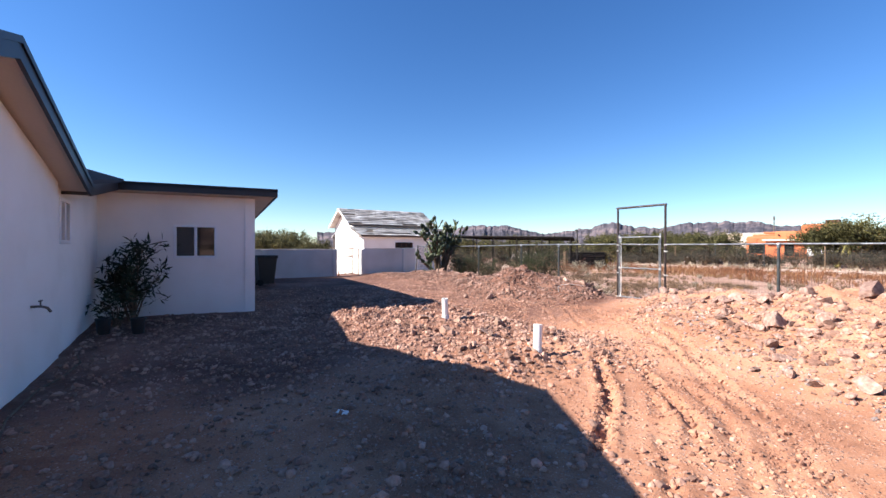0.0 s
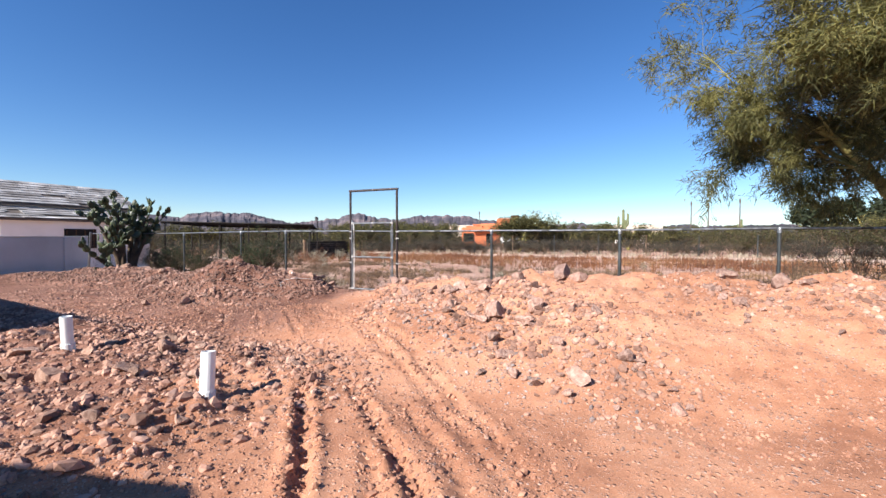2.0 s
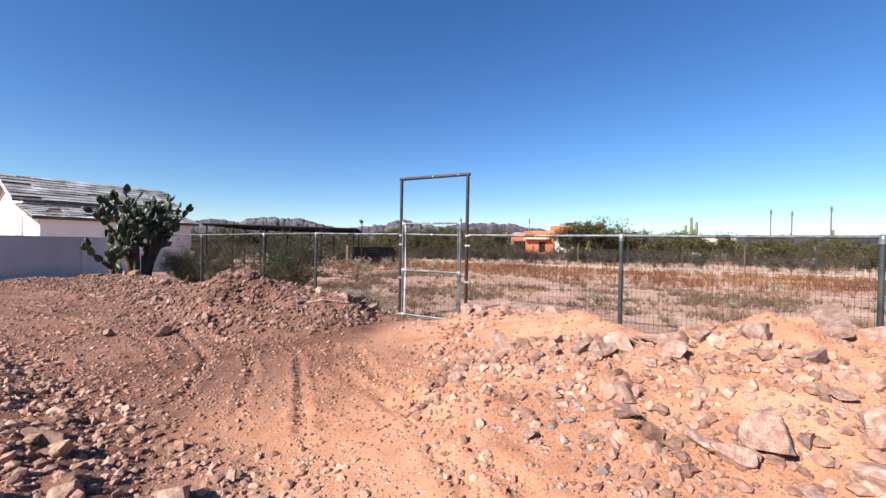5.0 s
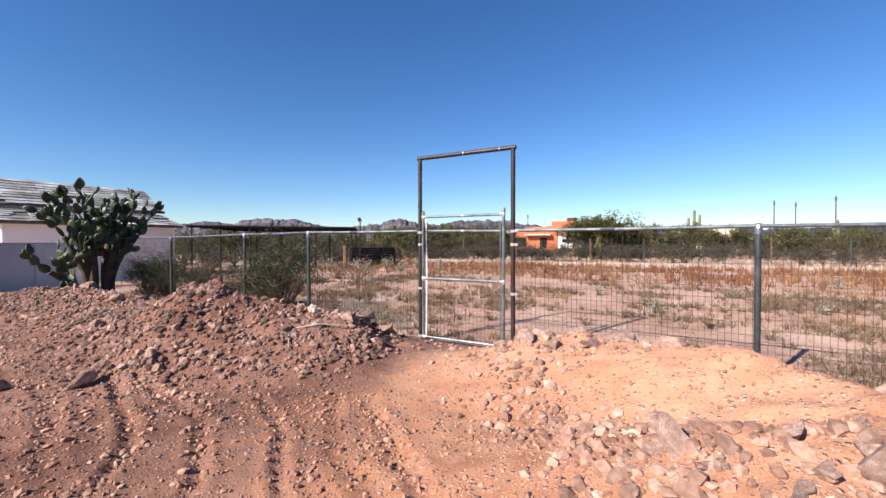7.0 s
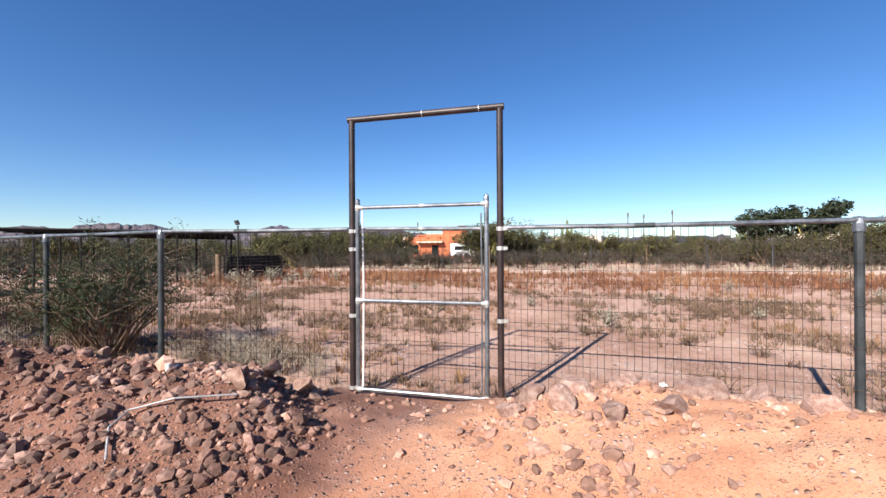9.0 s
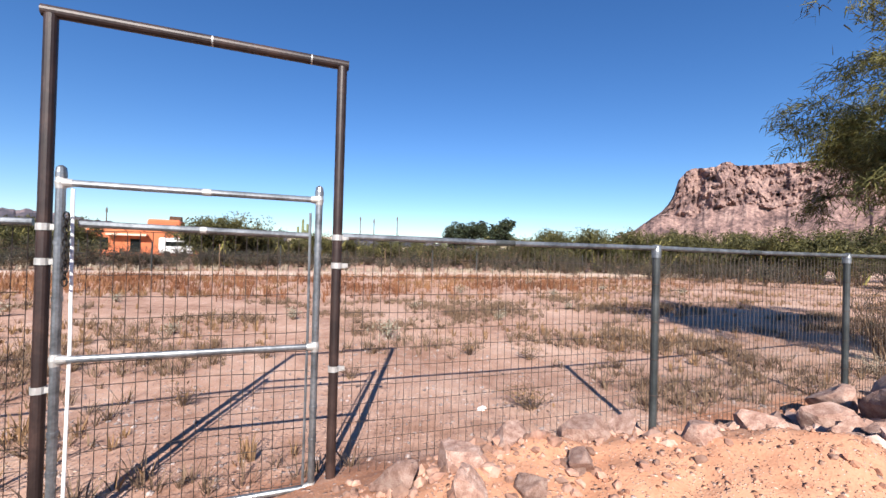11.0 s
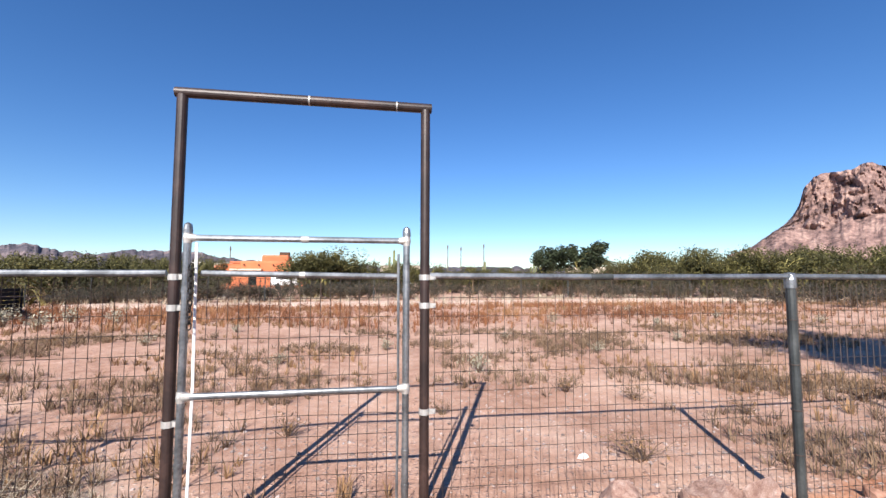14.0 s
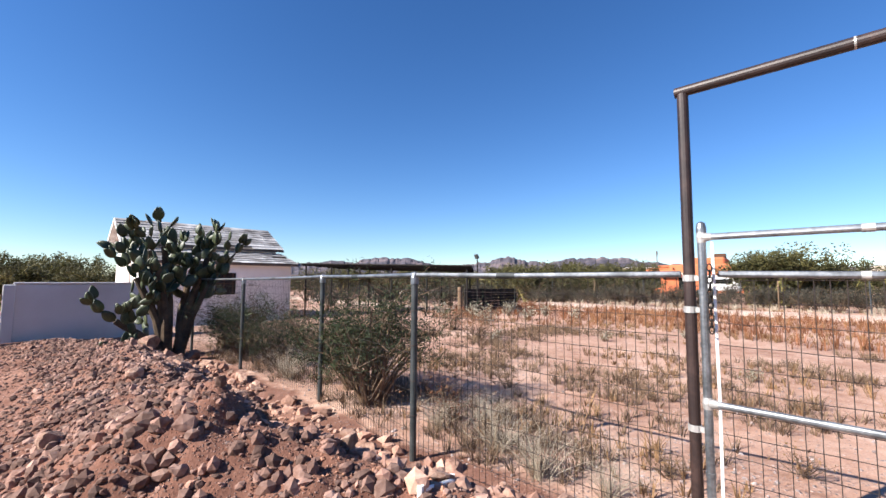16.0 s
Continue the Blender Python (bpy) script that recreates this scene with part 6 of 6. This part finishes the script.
# ---- track, buildings and poles beyond ----
M_TRACK = material("pale_track", [(0.42, 0.30, 0.23), (0.52, 0.39, 0.31)], 0.5, 0.95, 0, 0.5, 15)
xs = np.linspace(-60, 60, 160)
V, F = [], []
for i, x in enumerate(xs):
    c = 20.6 + 0.5 * math.sin(x * 0.11) + (0.05 * (x - 5) if x > 5 else 0)
    for k, (o, dz) in enumerate(((-1.9, -0.03), (-1.3, 0.10), (0.0, 0.13), (1.3, 0.10), (1.9, -0.03))):
        yy = c + o * 0.75
        V.append((x, yy, hz(x, yy) + dz))
for i in range(len(xs) - 1):
    for k in range(4):
        F.append((i * 5 + k, (i + 1) * 5 + k, (i + 1) * 5 + k + 1, i * 5 + k + 1))
m = bpy.data.meshes.new("road")
m.from_pydata(V, [], F)
m.materials.append(M_TRACK)
tagged(new("road", m), "pale dirt track along the far side of the field", "road", kind="structure")

M_ADOBE = material("orange_stucco", [(0.40, 0.115, 0.048), (0.48, 0.15, 0.062)], 0.4, 0.9, 0, 0.2, 8)
M_TAN = material("tan_wall", [(0.48, 0.38, 0.29), (0.56, 0.46, 0.36)], 0.4, 0.9, 0, 0.2, 8)


def adobe(x, y):
    ob = thing("adobe_house", "orange flat-roofed adobe house far across the desert", "house", m=pose(x, y, hz(x, y), 0, 0, 4) @ Matrix.Diagonal((0.72, 0.72, 0.9, 1)))
    for c, s in (((0, 0, 1.9), (9.5, 8, 4.4)), ((1.2, 1.0, 2.4), (5.0, 6, 5.4)), ((-6.8, -1, 1.6), (5.0, 6, 3.6)), ((5.0, -1, 1.5), (3.5, 5, 3.2))):
        g = Geo()
        g.box(c, s, 0, 0.25)
        g.obj("wall", M_ADOBE, ob)
    for xx, zz, w, h in ((-7.5, 1.5, 2.6, 1.6), (-2.5, 1.3, 1.4, 1.8), (2.6, 1.4, 1.0, 2.2), (5.2, 1.5, 1.2, 1.2)):
        yy = -4.03 if abs(xx) < 4.7 else (-4.03 if xx < 0 else -3.53)
        g = Geo()
        g.box((xx, yy, zz), (w, 0.1, h))
        g.obj("window", M_GLASS, ob)
    g = Geo()
    g.box((-3.5, -4.6, 2.75), (5.5, 1.6, 0.25))
    g.obj("porch_roof", M_TAN, ob)
    for k in range(4):
        g = Geo()
        g.tube([(-4 + 2.6 * k, -3.95, 3.5), (-4 + 2.6 * k, -4.35, 3.5)], 0.12, 8)
        g.obj("roof_beam", M_DARKWOOD, ob)
    g = Geo()
    g.box((2.6, 1.0, 5.3), (1.9, 1.6, 0.8), 0, 0.05)
    g.obj("roof_unit", M_RUST, ob)
    for k, (xx, w) in enumerate(((-6, 5.0), (-5.2, 3.2))):
        g = Geo()
        g.box((xx, -1.5, 3.55 + 0.35 * k), (w, 3, 0.28), 0, 0.05)
        g.obj("parapet", M_ADOBE, ob)


adobe(-14.7, 61.5)


def plain_house(x, y, w, d, h, rz, wallm, roofm, label, flat=False):
    ob = thing("distant_house", label, "house", m=pose(x, y, hz(x, y) - 0.3, 0, 0, rz))
    g = Geo()
    g.box((0, 0, h / 2), (w, d, h))
    g.obj("wall", wallm, ob)
    g = Geo()
    if flat:
        g.box((0, 0, h + 0.1), (w + 0.6, d + 0.6, 0.2), 0, 0.04)
    else:
        e = 0.5
        g.slab([(-w / 2 - e, -d / 2 - e, h), (w / 2 + e, -d / 2 - e, h), (w / 2 + e, 0, h + d * 0.22), (-w / 2 - e, 0, h + d * 0.22)], (0, 0, 0.12))
        g.slab([(-w / 2 - e, 0, h + d * 0.22), (w / 2 + e, 0, h + d * 0.22), (w / 2 + e, d / 2 + e, h), (-w / 2 - e, d / 2 + e, h)], (0, 0, 0.12))
    solid(g.obj("roof", roofm, ob))
    for k in range(max(2, int(w / 3))):
        g = Geo()
        g.box((-w / 2 + 1.2 + k * (w - 2.4) / max(1, int(w / 3) - 1), -d / 2 - 0.03, h * 0.55), (1.1, 0.08, 1.0))
        g.obj("window", M_GLASS, ob)


plain_house(-31, 62, 7, 6, 2.8, 5, M_STUCCO, M_TAN, "small white house with tan roof far off")
plain_house(6.5, 95, 9, 7, 2.8, 0, M_STUCCO, M_TAN, "pale low house behind the saguaro")
plain_house(-45, 150, 16, 9, 3.4, 8, M_STUCCO, M_STUCCO, "long white house on the far slope", True)
plain_house(-68, 170, 14, 9, 3.2, 14, M_TAN, M_TAN, "tan house on the far slope")
plain_house(34, 120, 12, 8, 3.0, -10, M_TAN, M_ROOF, "tan low house among far trees")
plain_house(58, 105, 10, 7, 3.0, -20, M_STUCCO, M_TAN, "pale low house among far trees")
plain_house(-46, 78, 9, 3, 2.3, 4, M_STUCCO, M_STUCCO, "white trailer home beyond the canopy", True)
plain_house(-52, 44, 7, 3, 2.2, 20, M_STUCCO, M_STUCCO, "white parked trailer beyond the canopy", True)
plain_house(-80, 215, 22, 10, 9, 10, M_TAN, M_STUCCO, "pale house on a distant rise", True)

# white trailer in front of the adobe house
tr = thing("utility_trailer", "white box trailer parked before the adobe house", "trailer", m=pose(-10.6, 52, hz(-10.6, 52), 0, 0, 4))
g = Geo()
g.box((0, 0, 1.25), (3.2, 1.9, 1.7), 0, 0.12)
g.obj("body", M_FRAME, tr)
g = Geo()
g.box((0, -0.96, 1.45), (1.9, 0.03, 0.5))
g.obj("window", M_GLASS, tr)
for sx in (-0.8, 0.8):
    g = Geo()
    g.tube([(sx, -0.98, 0.34), (sx, -0.75, 0.34)], 0.34, 16)
    g.obj("wheel", M_DARKWOOD, tr)

# ribbed metal building
shop = thing("metal_building", "long white ribbed metal building behind the trees", "building", m=pose(41, 8.2, hz(41, 8.2), 0, 0, -62))
g = Geo()
g.box((8, 5, 1.9), (16, 10, 3.9))
g.obj("wall", M_TAN, shop)
for k in range(42):
    g = Geo()
    g.box((0.2 + k * 0.385, -0.05, 1.9), (0.10, 0.09, 3.9))
    g.obj("rib", M_BLOCK, shop)
g = Geo()
g.box((8, 5, 4.0), (16.8, 11, 0.35), 0, 0.04)
g.obj("roof", M_FRAME, shop)
g = Geo()
g.box((8, -0.03, 0.25), (16.05, 0.14, 0.7))
g.obj("base_band", M_ROOF, shop)
van = thing("white_van", "white van parked before the metal building", "van", m=pose(57, 13.6, hz(57, 13.6), 0, 0, 70))
g = Geo()
g.slab([(-2.3, -0.9, 0.4), (2.3, -0.9, 0.4), (2.35, -0.9, 1.0), (1.5, -0.9, 1.15), (0.9, -0.9, 1.9), (-2.3, -0.9, 1.95)], (0, 1.8, 0))
solid(g.obj("body", M_FRAME, van))
g = Geo()
g.box((-0.4, -0.905, 1.5), (2.2, 0.02, 0.5))
g.obj("window", M_GLASS, van)
for sx in (-1.5, 1.5):
    g = Geo()
    g.tube([(sx, -0.92, 0.34), (sx, -0.7, 0.34)], 0.34, 16)
    g.obj("wheel", M_DARKWOOD, van)


# saguaros and poles
def saguaro(x, y, h, arms, seed):
    rd = random.Random(seed)
    ob = thing("saguaro_cactus", "tall armed saguaro cactus in the far desert", "cactus", "saguaros")
    z = hz(x, y)

    def column(pts, r):
        g = Geo()
        n = 20
        k0 = 0
        P = [Vector(p) for p in pts]
        for i, p in enumerate(P):
            rr = r * (1.0 if i < len(P) - 2 else (0.85 if i == len(P) - 2 else 0.25))
            for j in range(n):
                w = 2 * math.pi * j / n
                q = rr * (1.0 if j % 2 else 0.84)
                g.v.append((p.x + q * math.cos(w), p.y + q * math.sin(w), p.z))
        for i in range(len(P) - 1):
            for j in range(n):
                g.f.append((i * n + j, i * n + (j + 1) % n, (i + 1) * n + (j + 1) % n, (i + 1) * n + j))
        g.f.append(tuple((len(P) - 1) * n + j for j in range(n)))
        return g
    column([(x, y, z - 0.2), (x, y, z + h * 0.5), (x, y, z + h * 0.95), (x, y, z + h)], 0.042 * h).obj("stem", M_SAGUARO, ob)
    for sx, z0, z1, o in arms:
        g = Geo()
        g.tube([(x, y, z + z0 * h), (x + sx * o * 0.7, y, z + z0 * h + 0.1), (x + sx * o, y, z + z0 * h + 0.45)], 0.028 * h, 12)
        g.tube([(x + sx * o, y, z + z0 * h + 0.4), (x + sx * o, y, z + z1 * h - 0.2), (x + sx * o, y, z + z1 * h)], [0.032 * h, 0.032 * h, 0.012 * h], 12)
        g.obj("arm", M_SAGUARO, ob)


saguaro(3.9, 79, 6.8, [(-1, 0.45, 0.8, 0.85), (1, 0.5, 0.88, 0.8), (0.4, 0.4, 0.7, 0.9)], 1)
saguaro(24.5, 88, 5.0, [(-1, 0.5, 0.8, 0.6)], 2)
saguaro(39, 96, 5.6, [(1, 0.5, 0.85, 0.7), (-1, 0.4, 0.75, 0.7)], 3)
for x, y, h in ((16.3, 89.5, 8.7), (19.2, 89, 8.3), (24.2, 88, 8.9), (-31, 95, 9)):
    p = thing("utility_pole", "thin grey pole standing far off", "pole", "far poles")
    z = hz(x, y)
    g = Geo()
    g.tube([(x, y, z - 0.2), (x, y, z + h * 0.6), (x, y, z + h)], [0.13, 0.11, 0.08], 8)
    g.obj("shaft", M_OLDWOOD, p)
    g = Geo()
    g.tube([(x, y, z + h - 0.9), (x, y, z + h - 0.2)], 0.16, 8)
    g.obj("pole_can", M_OLDWOOD, p)

# thin fence beyond the track
far_fence = thing("track_fence", "thin steel post fence beyond the dirt track", "fence")
for k in range(26):
    x = -40 + k * 3.1
    y = 23.4 + 0.3 * math.sin(k)
    g = Geo()
    g.tube([(x, y, hz(x, y) - 0.2), (x, y, hz(x, y) + 1.5)], 0.03, 6)
    g.obj("post", M_TWIG if k % 3 == 0 else M_POST, far_fence)
